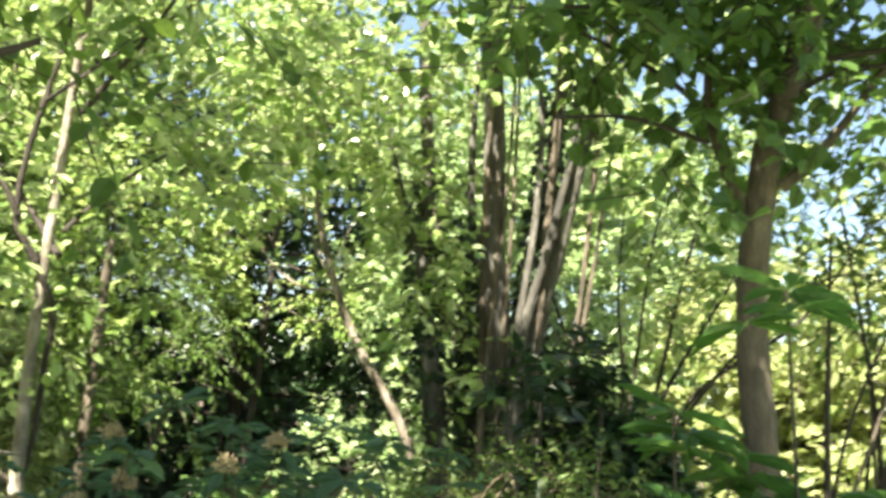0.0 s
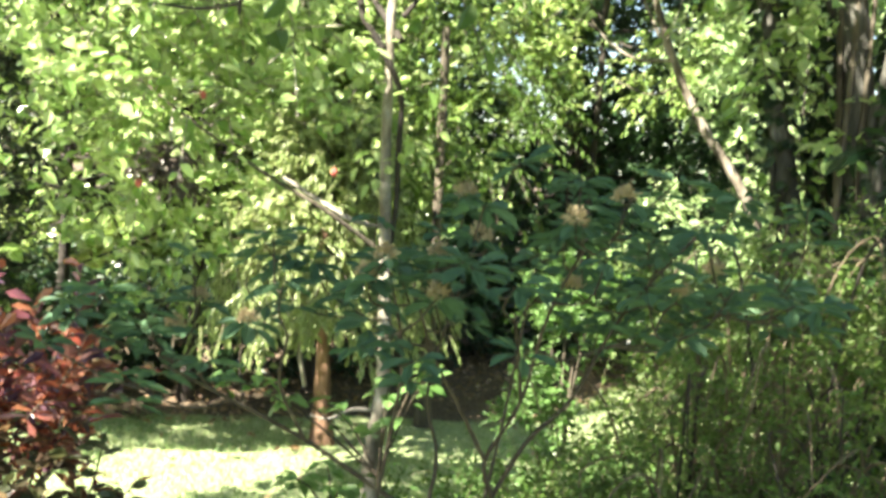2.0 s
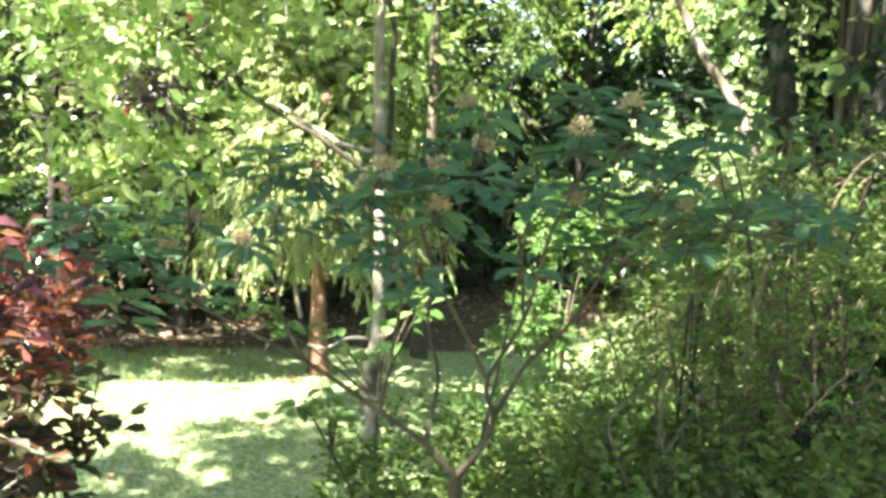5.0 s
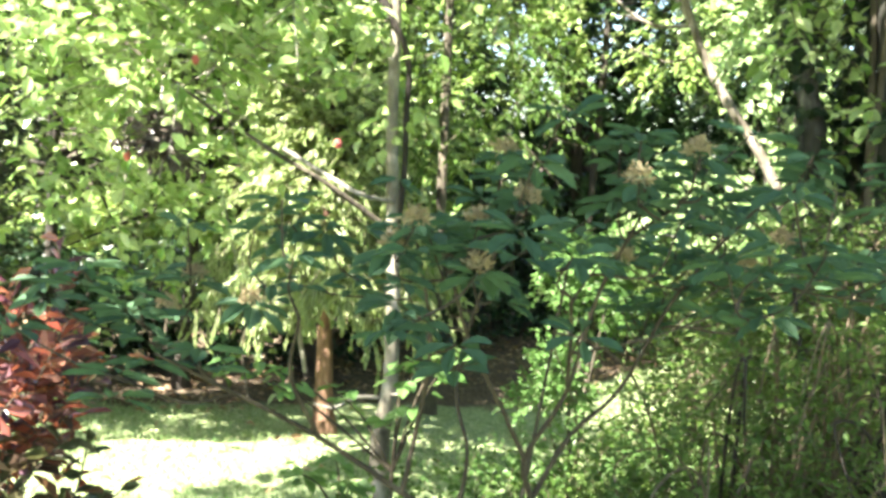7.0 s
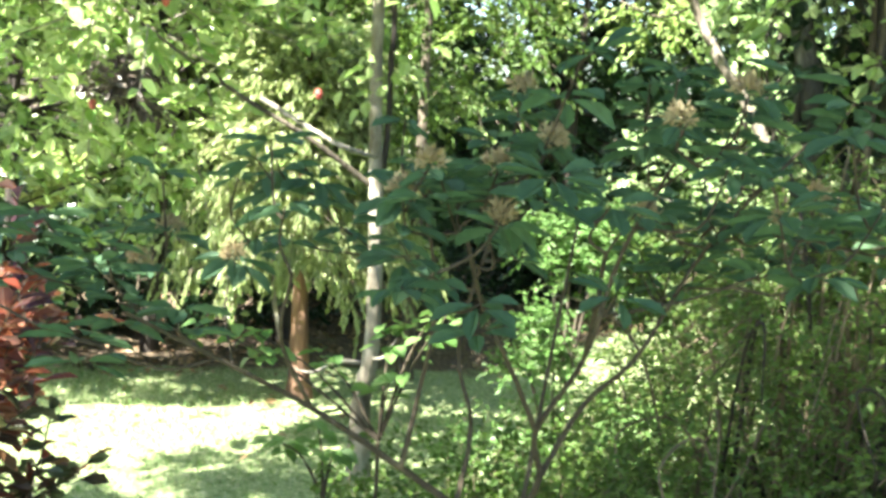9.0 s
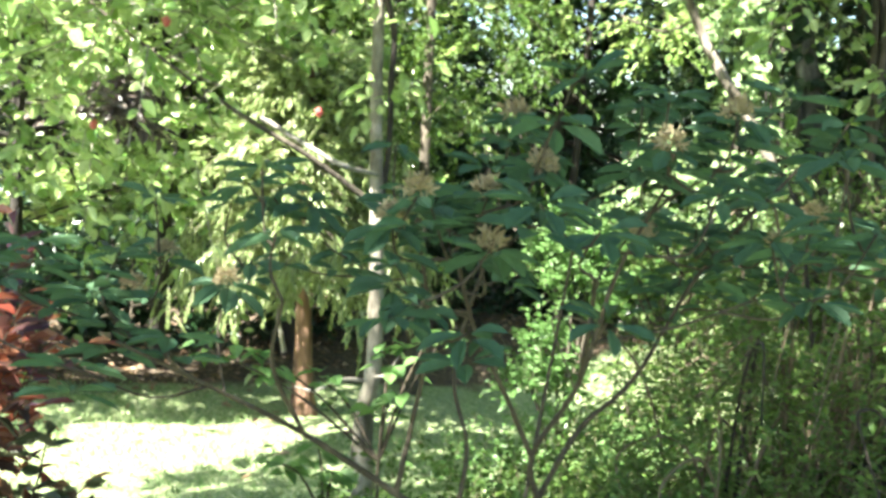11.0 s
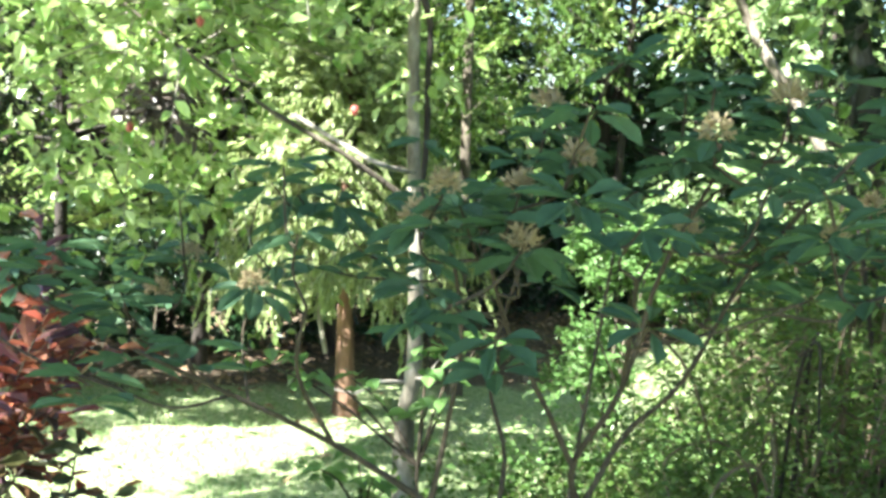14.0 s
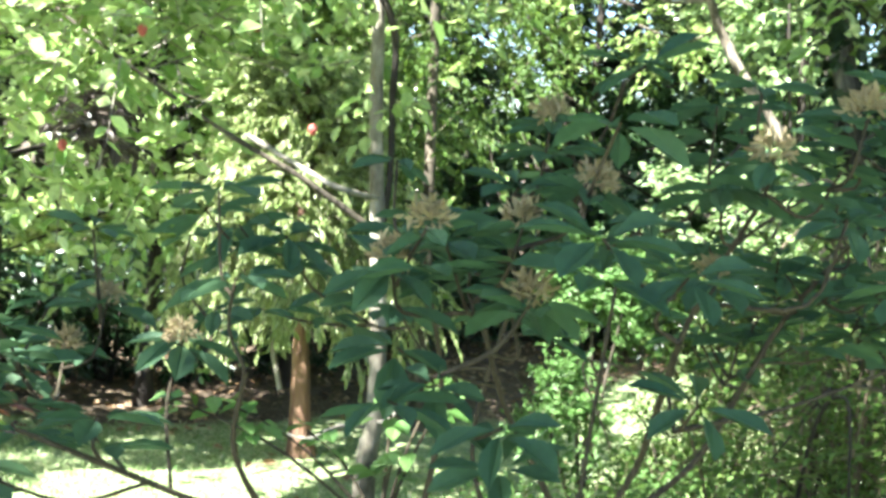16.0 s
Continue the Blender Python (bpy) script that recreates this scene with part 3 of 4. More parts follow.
# ---- slim pale tree with pink fruits ----
def build_fruit_tree():
    rng = np.random.default_rng(71)
    x, y = -1.925, 3.86
    t = thing("magnolia_tree", (x, y, 0), "slim pale-barked magnolia with broad leaves and pink fruits", "tree")
    part("trunk", tube([(x, y, -0.05), (x - 0.01, y, 0.25), (x + 0.025, y, 0.5), (x + 0.01, y, 0.95), (x - 0.03, y, 1.6), (x - 0.05, y + 0.02, 2.4), (x - 0.03, y, 3.0), (x, y, 3.5)], 0.04, 0.012, BARK_PALE, rng, 14, 8, 0.05, 0.35), t)
    u = np.array([0.87, 0.49, 0])
    o = np.array([x, y, 0])

    def at(s, z, dep=0.0):
        return tuple(o + u * s + np.array([0.49, -0.87, 0]) * dep + np.array([0, 0, z]))
    # the first run is a dark stem standing in for the trunk's shaded right edge
    runs = [([at(0.01, 1.08, -0.01), at(0.032, 1.3, -0.012), at(0.03, 1.55, -0.008), at(0.028, 1.78, 0.02), (-1.95, 3.79, 1.96)], 0.011, 0.014),
            ([(-1.95, 3.79, 1.96), (-2.03, 3.74, 2.12), (-2.03, 3.74, 2.38), (-1.98, 3.74, 2.67), (-1.94, 3.74, 2.91), (-1.92, 3.74, 3.3)], 0.016, 0.009),
            ([(-2.02, 3.73, 2.13), (-2.1, 3.7, 2.27), (-2.27, 3.7, 2.4), (-2.49, 3.7, 2.43), (-2.8, 3.7, 2.5)], 0.013, 0.004),
            ([(-1.98, 3.73, 2.6), (-1.76, 3.72, 2.75), (-1.58, 3.72, 2.88), (-1.3, 3.7, 3.05)], 0.009, 0.003),
            ([at(0.0, 1.1), at(-0.25, 1.28, 0.1), at(-0.5, 1.42, 0.15), at(-0.85, 1.65, 0.2), at(-1.25, 1.95, 0.2)], 0.012, 0.004),
            ([at(0.02, 2.1), at(0.2, 2.35, -0.1), at(0.45, 2.6, -0.2), at(0.75, 2.9, -0.2)], 0.011, 0.003),
            ([at(0.02, 2.0), at(-0.3, 2.4, -0.3), at(-0.8, 2.9, -0.4)], 0.016, 0.004),
            ([at(0.02, 2.6), at(0.3, 3.0, 0.3), at(0.5, 3.5, 0.4)], 0.014, 0.004),
            ([at(0, 0.42), at(-0.1, 0.44, 0.08), at(-0.19, 0.4, 0.1), at(-0.27, 0.41, 0.1)], 0.009, 0.004),
            ([at(0, 0.44), at(0.07, 0.47, 0.08), at(0.12, 0.55, 0.1)], 0.008, 0.003)]
    for k, (pts, a, b) in enumerate(runs):
        part("limb" if k < 8 else "dead_twig", tube(pts, a, b, (BARK_DARK if k != 4 else BARK_BROWN) if k < 8 else DEAD_WOOD, rng, 8, 6), t)
    part("dead_branch", tube([at(0.0, 1.22), (-1.767, 3.42, 1.269), (-1.907, 3.42, 1.32), (-2.015, 3.42, 1.364), (-2.127, 3.42, 1.409)], 0.008, 0.0085, DEAD_WOOD, rng, 8, 4), t, "bleached dead branch")
    # second to fourth clumps are added so that they shade the conifer's top
    clumps = [(at(-0.6, 1.72, 0.2), (0.3, 0.3, 0.12)), ((-3.25, 4.05, 2.5), (0.42, 0.35, 0.3)), ((-2.8, 4.15, 2.6), (0.4, 0.35, 0.3)), ((-3.0, 4.3, 2.2), (0.4, 0.25, 0.25)), (at(-0.95, 1.8, 0.1), (0.4, 0.4, 0.3)), (at(-0.45, 2.1, 0.2), (0.45, 0.4, 0.3)), (at(-1.2, 2.2, 0.1), (0.5, 0.4, 0.35)),
              (at(-0.75, 2.7, 0.2), (0.5, 0.45, 0.35)), (at(0.1, 2.6, 0.1), (0.45, 0.45, 0.35)), (at(0.6, 2.5, -0.2), (0.4, 0.4, 0.3)), (at(0.75, 3.0, -0.2), (0.45, 0.45, 0.35)),
              (at(-0.3, 3.2, 0), (0.5, 0.45, 0.3)), (at(0.3, 3.3, 0.2), (0.4, 0.4, 0.3)), (at(-1.6, 1.7, 0.1), (0.35, 0.35, 0.3)), (at(-1.7, 2.4, 0.1), (0.4, 0.4, 0.3)), (at(0.25, 1.75, -0.1), (0.25, 0.25, 0.18)), (at(-1.3, 1.4, 0.0), (0.35, 0.35, 0.25)), (at(-0.9, 1.35, -0.3), (0.3, 0.3, 0.2)), (at(-1.9, 1.9, 0.0), (0.35, 0.35, 0.35)), (at(0.03, 1.7, 0.22), (0.2, 0.16, 0.16)), (at(-0.04, 2.2, 0.25), (0.22, 0.16, 0.2)), (at(0.08, 2.0, 0.2), (0.2, 0.16, 0.16))]
    crown(t, rng, clumps, 1300, 9, 0.3, 0.068, 0.044, L_BROAD, BARK_PALE, hollow=0.2, sunward=0.6)
    for q in [(-2.237, 3.582, 1.754), at(-0.22, 1.44, 0.1), at(-0.75, 1.72, 0.2), at(-1.0, 1.35, 0.2), at(-0.35, 2.35, 0.3)]:
        bm = bmesh.new()
        bmesh.ops.create_icosphere(bm, subdivisions=3, radius=0.014)
        for v in bm.verts:
            k = 1 + 0.18 * math.sin(v.co.x * 520) * math.sin(v.co.y * 480) * math.sin(v.co.z * 420)
            v.co = v.co * k
            v.co.z *= 1.35
            v.co += Vector(q)
        me = bpy.data.meshes.new("fruit")
        bm.to_mesh(me)
        bm.free()
        me.materials.append(FRUIT)
        part("fruit", me, t, "pink knobbly fruit")


build_fruit_tree()


# ---- many-stemmed tree with ivy, leaning pale tree, dead shrub ----
def build_many_stemmed_tree():
    rng = np.random.default_rng(81)
    t = thing("many_stemmed_tree", (-0.25, 5.4, float(height(0, 5.4))), "many-stemmed grey-barked tree with ivy on its stems", "tree")
    g = float(height(0, 5.4)) - 0.04
    runs = [([(-0.2, 5.4, g), (-0.27, 5.37, 1.16), (-0.32, 5.36, 1.87), (-0.4, 5.35, 2.46), (-0.44, 5.35, 3.08), (-0.52, 5.3, 3.7), (-0.55, 5.2, 4.6)], 0.088, 0.045),
            ([(-0.16, 5.42, g), (-0.24, 5.4, 1.3), (-0.13, 5.36, 1.99), (-0.04, 5.35, 2.46), (0.03, 5.32, 2.85), (0.11, 5.3, 3.28), (0.25, 5.2, 4.2)], 0.062, 0.026),
            ([(-0.5, 5.4, g), (-0.58, 5.32, 1.34), (-0.68, 5.3, 1.85), (-0.74, 5.3, 2.29), (-0.76, 5.28, 2.75), (-0.83, 5.25, 3.32), (-0.9, 5.2, 4.1)], 0.06, 0.025),
            ([(-0.38, 5.5, g), (-0.47, 5.5, 1.34), (-0.49, 5.5, 1.75), (-0.48, 5.5, 2.11), (-0.56, 5.45, 2.8), (-0.57, 5.4, 3.45)], 0.045, 0.014),
            ([(-0.1, 5.5, g), (-0.25, 5.55, 1.6), (-0.2, 5.55, 2.2), (-0.17, 5.55, 2.5), (-0.14, 5.55, 2.97), (-0.11, 5.5, 3.6)], 0.04, 0.02),
            ([(-0.15, 5.3, g), (-0.25, 5.3, 1.6), (-0.22, 5.3, 1.98), (-0.18, 5.3, 2.45), (-0.17, 5.3, 2.9), (-0.2, 5.28, 3.3)], 0.026, 0.014),
            ([(-0.18, 5.28, g), (-0.2, 5.26, 1.7), (-0.1, 5.25, 2.36), (0.0, 5.25, 2.94), (-0.01, 5.22, 3.4)], 0.03, 0.014),
            ([(-0.55, 5.38, g), (-0.68, 5.3, 1.7), (-0.78, 5.3, 2.29), (-0.98, 5.3, 2.91), (-1.09, 5.28, 3.4)], 0.022, 0.009)]
    for i in range(11):
        x = rng.uniform(-0.75, 0.1)
        top = x * 1.45 + 0.15 + rng.uniform(-0.1, 0.1)
        runs.append(([(x * 0.75 - 0.06, 5.4 + rng.uniform(-0.15, 0.15), g), (x, 5.35 + rng.uniform(-0.15, 0.15), 1.3), (top * 0.6 + x * 0.4 + rng.uniform(-0.05, 0.05), 5.3, 2.5), (top, 5.2, 3.9)], rng.uniform(0.014, 0.026), 0.007))
    for k, (pts, a, b) in enumerate(runs):
        part("stem", tube(pts, a, b, BARK_GREY if k < 8 else BARK_BROWN, rng, 10, 8, 0.06), t)
    P, D, N = [], [], []
    for k, (pts, a, b) in enumerate(runs[:6]):
        line = smooth_line(pts, 12)
        line = line[line[:, 2] < (1.7, 1.9, 2.7, 2.5, 3.4, 1.6)[k]]
        for _ in range((150, 160, 480, 620, 700, 80)[k]):
            c = line[rng.integers(len(line))]
            an = rng.uniform(0, 6.3)
            out = np.array([math.cos(an), math.sin(an), rng.uniform(-0.3, 0.3)])
            P.append(c + out * (a + rng.uniform(0.0, 0.045)) + np.array([0, 0, rng.uniform(-0.1, 0.1)])), D.append(out * 0.6 + np.array([0, 0, -0.8]) + rng.standard_normal(3) * 0.4), N.append(out + np.array([0, 0, 0.5]))
    tagged(part("ivy", blades(np.array(P), np.array(D), np.array(N), 0.06, 0.055, L_YEW), t, "dark green climbing ivy"), kind="stuff")
    clumps = [((-0.75, 5.1, 2.3), (0.25, 0.3, 0.3)), ((-0.85, 5.05, 2.9), (0.35, 0.35, 0.35)), ((-0.6, 5.0, 3.5), (0.5, 0.5, 0.4)), ((0.1, 5.1, 3.8), (0.7, 0.6, 0.45)), ((-0.4, 5.1, 4.3), (0.5, 0.5, 0.3)),
              ((0.45, 5.2, 2.9), (0.35, 0.35, 0.3)), ((-0.65, 5.2, 1.7), (0.18, 0.2, 0.3)), ((-0.68, 5.2, 2.1), (0.16, 0.18, 0.3)), ((-0.6, 5.2, 1.3), (0.16, 0.18, 0.3))]
    crown(t, rng, clumps, 420, 10, 0.3, 0.075, 0.045, L_BROAD, BARK_BROWN, hollow=0.2)


def build_leaning_tree():
    rng = np.random.default_rng(82)
    g = -0.4
    trunk = [(-0.45, 5.95, g), (-0.62, 5.9, 0.6), (-0.85, 5.77, 1.33), (-1.15, 5.68, 1.81), (-1.3, 5.62, 2.12), (-1.44, 5.49, 2.59), (-1.6, 5.4, 3.4)]
    t = thing("leaning_tree", trunk[0], "slender pale-barked tree leaning over the lawn", "tree")
    part("trunk", tube(trunk, 0.037, 0.014, BARK_BLEACHED, rng, 12, 8, 0.06, 0.3), t)
    for pts, a in [([(-1.32, 5.61, 2.14), (-1.5, 5.56, 2.14), (-1.67, 5.5, 2.25), (-1.76, 5.44, 2.4), (-1.73, 5.4, 2.54)], 0.01), ([(-1.25, 5.64, 2.02), (-1.4, 5.56, 1.95), (-1.6, 5.5, 2.02)], 0.007), ([(-1.32, 5.62, 2.16), (-1.45, 5.64, 2.35), (-1.58, 5.6, 2.65)], 0.017)]:
        part("limb", tube(pts, a, 0.004, BARK_BLEACHED, rng, 8, 6), t)
    crown(t, rng, [((-1.6, 5.4, 3.1), (0.4, 0.4, 0.25)), ((-1.8, 5.4, 3.4), (0.4, 0.4, 0.3)), ((-1.2, 5.5, 3.3), (0.35, 0.35, 0.25)), ((-1.0, 5.4, 2.6), (0.2, 0.2, 0.2))], 220, 10, 0.3, 0.075, 0.045, L_BROAD, BARK_PALE, hollow=0.2)
    # dead shrub beside it
    x, y = -1.0, 5.45
    g = float(height(x, y))
    t = thing("dead_shrub", (x, y, g), "bleached dead shrub with bare grey branches", "shrub")
    for pts, a in [([(x, y, g - 0.03), (x + 0.05, y, 0.5), (x - 0.03, y, 1.0), (x - 0.08, y, 1.2)], 0.02), ([(x - 0.02, y, 0.9), (x - 0.2, y - 0.05, 1.05), (x - 0.34, y - 0.08, 1.07)], 0.011),
                   ([(x + 0.04, y, 0.6), (x + 0.2, y, 0.95), (x + 0.3, y, 1.15)], 0.012), ([(x, y, 0.98), (x + 0.1, y - 0.05, 1.1), (x + 0.16, y - 0.05, 1.25)], 0.009), ([(x + 0.03, y, 0.4), (x - 0.15, y, 0.7), (x - 0.3, y, 0.82)], 0.01)]:
        part("branch", tube(pts, a, 0.004, DEAD_WOOD, rng, 7, 6), t)


build_many_stemmed_tree()
build_leaning_tree()


# ---- tree, evergreen and thin stems beside the path ----
def build_side_tree():
    rng = np.random.default_rng(91)
    t = thing("smooth_barked_tree", (0.86, 4.16, -0.1), "smooth grey-brown tree with heart-shaped leaves by the path", "tree")
    part("trunk", tube([(0.86, 4.16, -0.15), (0.84, 4.16, 1.3), (0.775, 4.16, 1.99), (0.8, 4.05, 2.6), (0.92, 3.9, 3.2), (0.95, 3.8, 4.4)], 0.07, 0.04, BARK_BROWN, rng, 14, 8, 0.035, 0.3), t)
    for pts, a in [([(0.8, 4.14, 2.15), (0.71, 4.09, 2.4), (0.58, 4.01, 2.72), (0.57, 3.9, 3.15), (0.6, 3.8, 3.9)], 0.03), ([(0.85, 4.05, 2.45), (1.0, 4.0, 2.62), (1.15, 3.95, 2.85), (1.4, 3.9, 3.3)], 0.026),
                   ([(0.58, 4.01, 2.72), (0.35, 3.9, 2.85), (0.0, 3.7, 2.95)], 0.014), ([(0.9, 3.95, 2.9), (1.1, 3.9, 2.92), (1.4, 3.8, 2.95)], 0.014), ([(0.82, 4.0, 2.75), (1.0, 3.95, 2.86), (1.25, 3.9, 2.88), (1.5, 3.85, 2.86)], 0.011), ([(0.57, 3.9, 3.1), (0.3, 3.7, 3.0), (-0.1, 3.4, 2.85)], 0.012), ([(0.58, 4.0, 2.6), (0.3, 3.8, 2.62), (0.05, 3.6, 2.55)], 0.01)]:
        part("limb", tube(pts, a, 0.006, BARK_DARK if a < 0.02 else BARK_BROWN, rng, 9, 6), t)
    clumps = [((0.3, 3.8, 2.95), (0.4, 0.35, 0.22)), ((-0.05, 3.6, 2.95), (0.4, 0.35, 0.2)), ((0.6, 3.8, 3.1), (0.35, 0.3, 0.25)), ((1.2, 3.9, 3.0), (0.35, 0.3, 0.25)), ((0.95, 3.8, 3.4), (0.6, 0.5, 0.3)),
              ((0.2, 3.5, 3.3), (0.6, 0.5, 0.3)), ((0.7, 3.8, 3.9), (0.8, 0.7, 0.4)), ((0.45, 3.95, 2.45), (0.3, 0.2, 0.15)), ((1.15, 3.95, 2.6), (0.25, 0.2, 0.15)), ((1.1, 3.9, 2.85), (0.3, 0.25, 0.15)), ((1.3, 3.85, 3.2), (0.35, 0.3, 0.2)), ((0.75, 3.9, 3.0), (0.3, 0.3, 0.25)), ((0.6, 3.9, 2.75), (0.2, 0.2, 0.2))]
    crown(t, rng, clumps, 345, 8, 0.34, 0.085, 0.066, L_HEART, BARK_DARK, hollow=0.15, droop=0.6)


def build_laurel():
    rng = np.random.default_rng(92)
    x, y = 0.2, 4.3
    g = float(height(x, y))
    t = thing("laurel", (x, y, g), "dark glossy laurel bush", "shrub")
    for _ in range(7):
        a = rng.uniform(-0.4, 0.4, 2)
        part("stem", tube([(x + a[0] * 0.2, y + a[1] * 0.2, g - 0.02), (x + a[0] * 0.6, y + a[1] * 0.6, 0.8), (x + a[0] * 0.7, y + a[1] * 0.7, 1.6)], 0.016, 0.006, BARK_DARK, rng, 7, 5), t)
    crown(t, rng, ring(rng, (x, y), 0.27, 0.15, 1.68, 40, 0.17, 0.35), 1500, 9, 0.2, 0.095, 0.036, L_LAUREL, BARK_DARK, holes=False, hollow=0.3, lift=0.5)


def whorl(name, n, length, width, mat, rng, tilt=0.15, shape=SPOON):
    a = np.arange(n) * 2 * math.pi / n + rng.uniform(-0.25, 0.25, n)
    d = np.stack([np.cos(a), np.sin(a), tilt + rng.uniform(-0.28, 0.2, n)], -1)
    p = d * 0.012
    nn = np.tile([0, 0, 1.0], (n, 1)) + rng.standard_normal((n, 3)) * 0.18
    return blades(p, d, nn, length * rng.uniform(0.75, 1.15, n), width * rng.uniform(0.85, 1.1, n), mat, shape, name)


def build_whorl_sapling(base, tips, seed, label):
    rng = np.random.default_rng(seed)
    t = thing("sapling", base, label, "sapling", "leafy saplings by the path")
    kinds = [whorl("leaf_whorl", 8, 0.17, 0.05, L_WHORL, rng, 0.05, LANCE) for _ in range(3)]
    for q in tips:
        b = np.array(base)
        e = np.array(q, float)
        part("stem", tube([b, b * 0.5 + e * 0.5 + np.array([0.03, 0.02, 0.08]), e], 0.009, 0.004, BARK_BROWN, rng, 6, 5), t)
        for k in range(3):
            ob = part("leaf_whorl", kinds[k], t)
            ob.matrix_parent_inverse = Matrix.Translation(-t.location)
            ob.matrix_basis = pose(e[0] + rng.uniform(-0.07, 0.07) * k, e[1] + rng.uniform(-0.07, 0.07) * k, e[2] - 0.05 * k, rng.uniform(-20, 20), rng.uniform(-20, 20), rng.uniform(0, 360))


def build_thin_stems():
    rng = np.random.default_rng(95)
    x, y = 1.35, 4.9
    t = thing("thicket", (x, y, float(height(x, y))), "thicket of thin bare brown stems in front of sunlit bushes", "shrub")
    for i in range(26):
        px, py = x + rng.uniform(-0.4, 0.7), y + rng.uniform(-0.4, 0.4)
        lean = rng.uniform(-0.25, 0.5)
        part("stem", tube([(px, py, -0.25), (px + lean * 0.3, py, 0.9), (px + lean * 0.7 + rng.uniform(-0.1, 0.1), py, 1.6), (px + lean * 1.4 + rng.uniform(-0.15, 0.15), py - 0.1, rng.uniform(1.9, 2.7))], rng.uniform(0.011, 0.027), 0.005, BARK_DARK if i % 3 else BARK_BROWN, rng, 6, 6), t)
    crown(t, rng, [((x + 0.2, y, 2.9), (0.6, 0.4, 0.3)), ((x + 0.3, y, 2.3), (0.6, 0.3, 0.3)), ((x + 0.1, y - 0.3, 3.4), (0.8, 0.4, 0.35)), ((x - 0.2, y, 2.6), (0.3, 0.3, 0.3))], 260, 8, 0.3, 0.05, 0.03, L_SHADE, BARK_DARK)
    # thin dark bush with arching branches behind the laurel
    x, y = 0.25, 5.9
    t = thing("arching_bush", (x, y, float(height(x, y))), "open bush with thin arching dark branches", "shrub")
    for i in range(7):
        e = -0.35 + 1.5 * (i + rng.random()) / 7
        part("branch", tube([(x + rng.uniform(-0.1, 0.1), y, -0.4), (x + e * 0.3, y + rng.uniform(-0.2, 0.2), 1.1), (x + e * 0.55 + rng.uniform(-0.08, 0.08), y - 0.1, 1.7), (x + e * 1.1, y - 0.2, rng.uniform(2.1, 2.6)), (x + e * 1.5, y - 0.2, rng.uniform(2.3, 2.9))], rng.uniform(0.014, 0.024), 0.004, BARK_DARK, rng, 7, 6), t)
    crown(t, rng, [((x + 0.4, y - 0.2, 2.9), (0.7, 0.4, 0.3)), ((x + 0.7, y - 0.1, 2.4), (0.5, 0.3, 0.25)), ((x + 0.2, y, 2.3), (0.4, 0.3, 0.25))], 150, 9, 0.3, 0.07, 0.045, L_BROAD, BARK_DARK)


build_side_tree()
build_laurel()
build_whorl_sapling((0.5, 3.25, 0.0), [(0.46, 3.11, 1.6), (0.62, 3.2, 1.5), (0.5, 3.0, 1.36), (0.75, 3.1, 1.36)], 93, "green sapling with whorls of long leaves under the trees")
build_whorl_sapling((0.8, 3.1, 0.0), [(0.72, 3.05, 1.93), (0.85, 3.1, 1.38), (0.68, 2.95, 1.34), (1.0, 3.1, 1.42)], 94, "taller green sapling with whorls of long leaves")
build_thin_stems()


# ---- tree over the path: boughs in view, unseen crown added to cast shade ----
def build_path_tree():
    rng = np.random.default_rng(101)
    t = thing("path_tree", (-2.7, 0.6, 0), "broad dark tree with boughs over the path and an unseen crown added for shade", "tree")
    part("trunk", tube([(-2.7, 0.6, -0.05), (-2.65, 0.65, 1.2), (-2.7, 0.8, 2.6), (-2.75, 0.6, 4.2)], 0.14, 0.06, BARK_DARK, rng, 14, 8, 0.05, 0.4), t)
    runs = [([(-2.66, 0.7, 1.7), (-1.9, 1.1, 2.05), (-1.3, 1.55, 2.07), (-0.98, 1.78, 2.07), (-0.87, 1.9, 2.08), (-0.77, 1.92, 2.08), (-0.69, 1.95, 2.12)], 0.022, 0.006),
            ([(-0.98, 1.78, 2.07), (-0.93, 1.85, 1.95), (-0.88, 1.92, 1.88), (-0.85, 1.96, 1.83)], 0.01, 0.004), ([(-0.88, 1.92, 1.88), (-0.91, 1.9, 1.8), (-0.92, 1.9, 1.75)], 0.006, 0.003),
            ([(-0.92, 1.9, 1.77), (-1.0, 1.88, 1.76), (-1.1, 1.85, 1.77)], 0.004, 0.002),
            ([(-2.7, 0.8, 2.4), (-2.4, 0.9, 3.2), (-1.7, 0.9, 3.7)], 0.05, 0.015), ([(-2.72, 0.9, 3.0), (-3.1, 0.8, 3.6), (-3.4, 0.8, 4.2)], 0.045, 0.015), ([(-2.7, 0.9, 3.0), (-1.8, 0.6, 3.8), (-0.6, 0.5, 4.4)], 0.04, 0.012)]
    for pts, a, b in runs:
        part("limb", tube(pts, a, b, BARK_DARK, rng, 9, 7), t)
    # crown clumps out of view, placed where their shadows darken lawn and shrubs
    clumps = [((-2.6 + 0.75 * i + rng.uniform(-0.2, 0.2), -2.0 + 0.72 * j + rng.uniform(-0.2, 0.2), 4.1 + rng.uniform(-0.3, 0.4)), (0.62, 0.58, 0.36)) for i in range(-1, 5) for j in range(4)]
    clumps += [((-1.3 + 0.7 * i + rng.uniform(-0.15, 0.15), 0.8 + 0.65 * j, 4.2 + rng.uniform(-0.2, 0.3)), (0.55, 0.5, 0.32)) for i in range(4) for j in range(2)]
    clumps += [((-1.3, 0.15, 3.8), (0.45, 0.4, 0.22)), ((-0.95, 0.45, 3.8), (0.45, 0.4, 0.22)), ((-0.75, 0.05, 3.75), (0.4, 0.35, 0.2))]
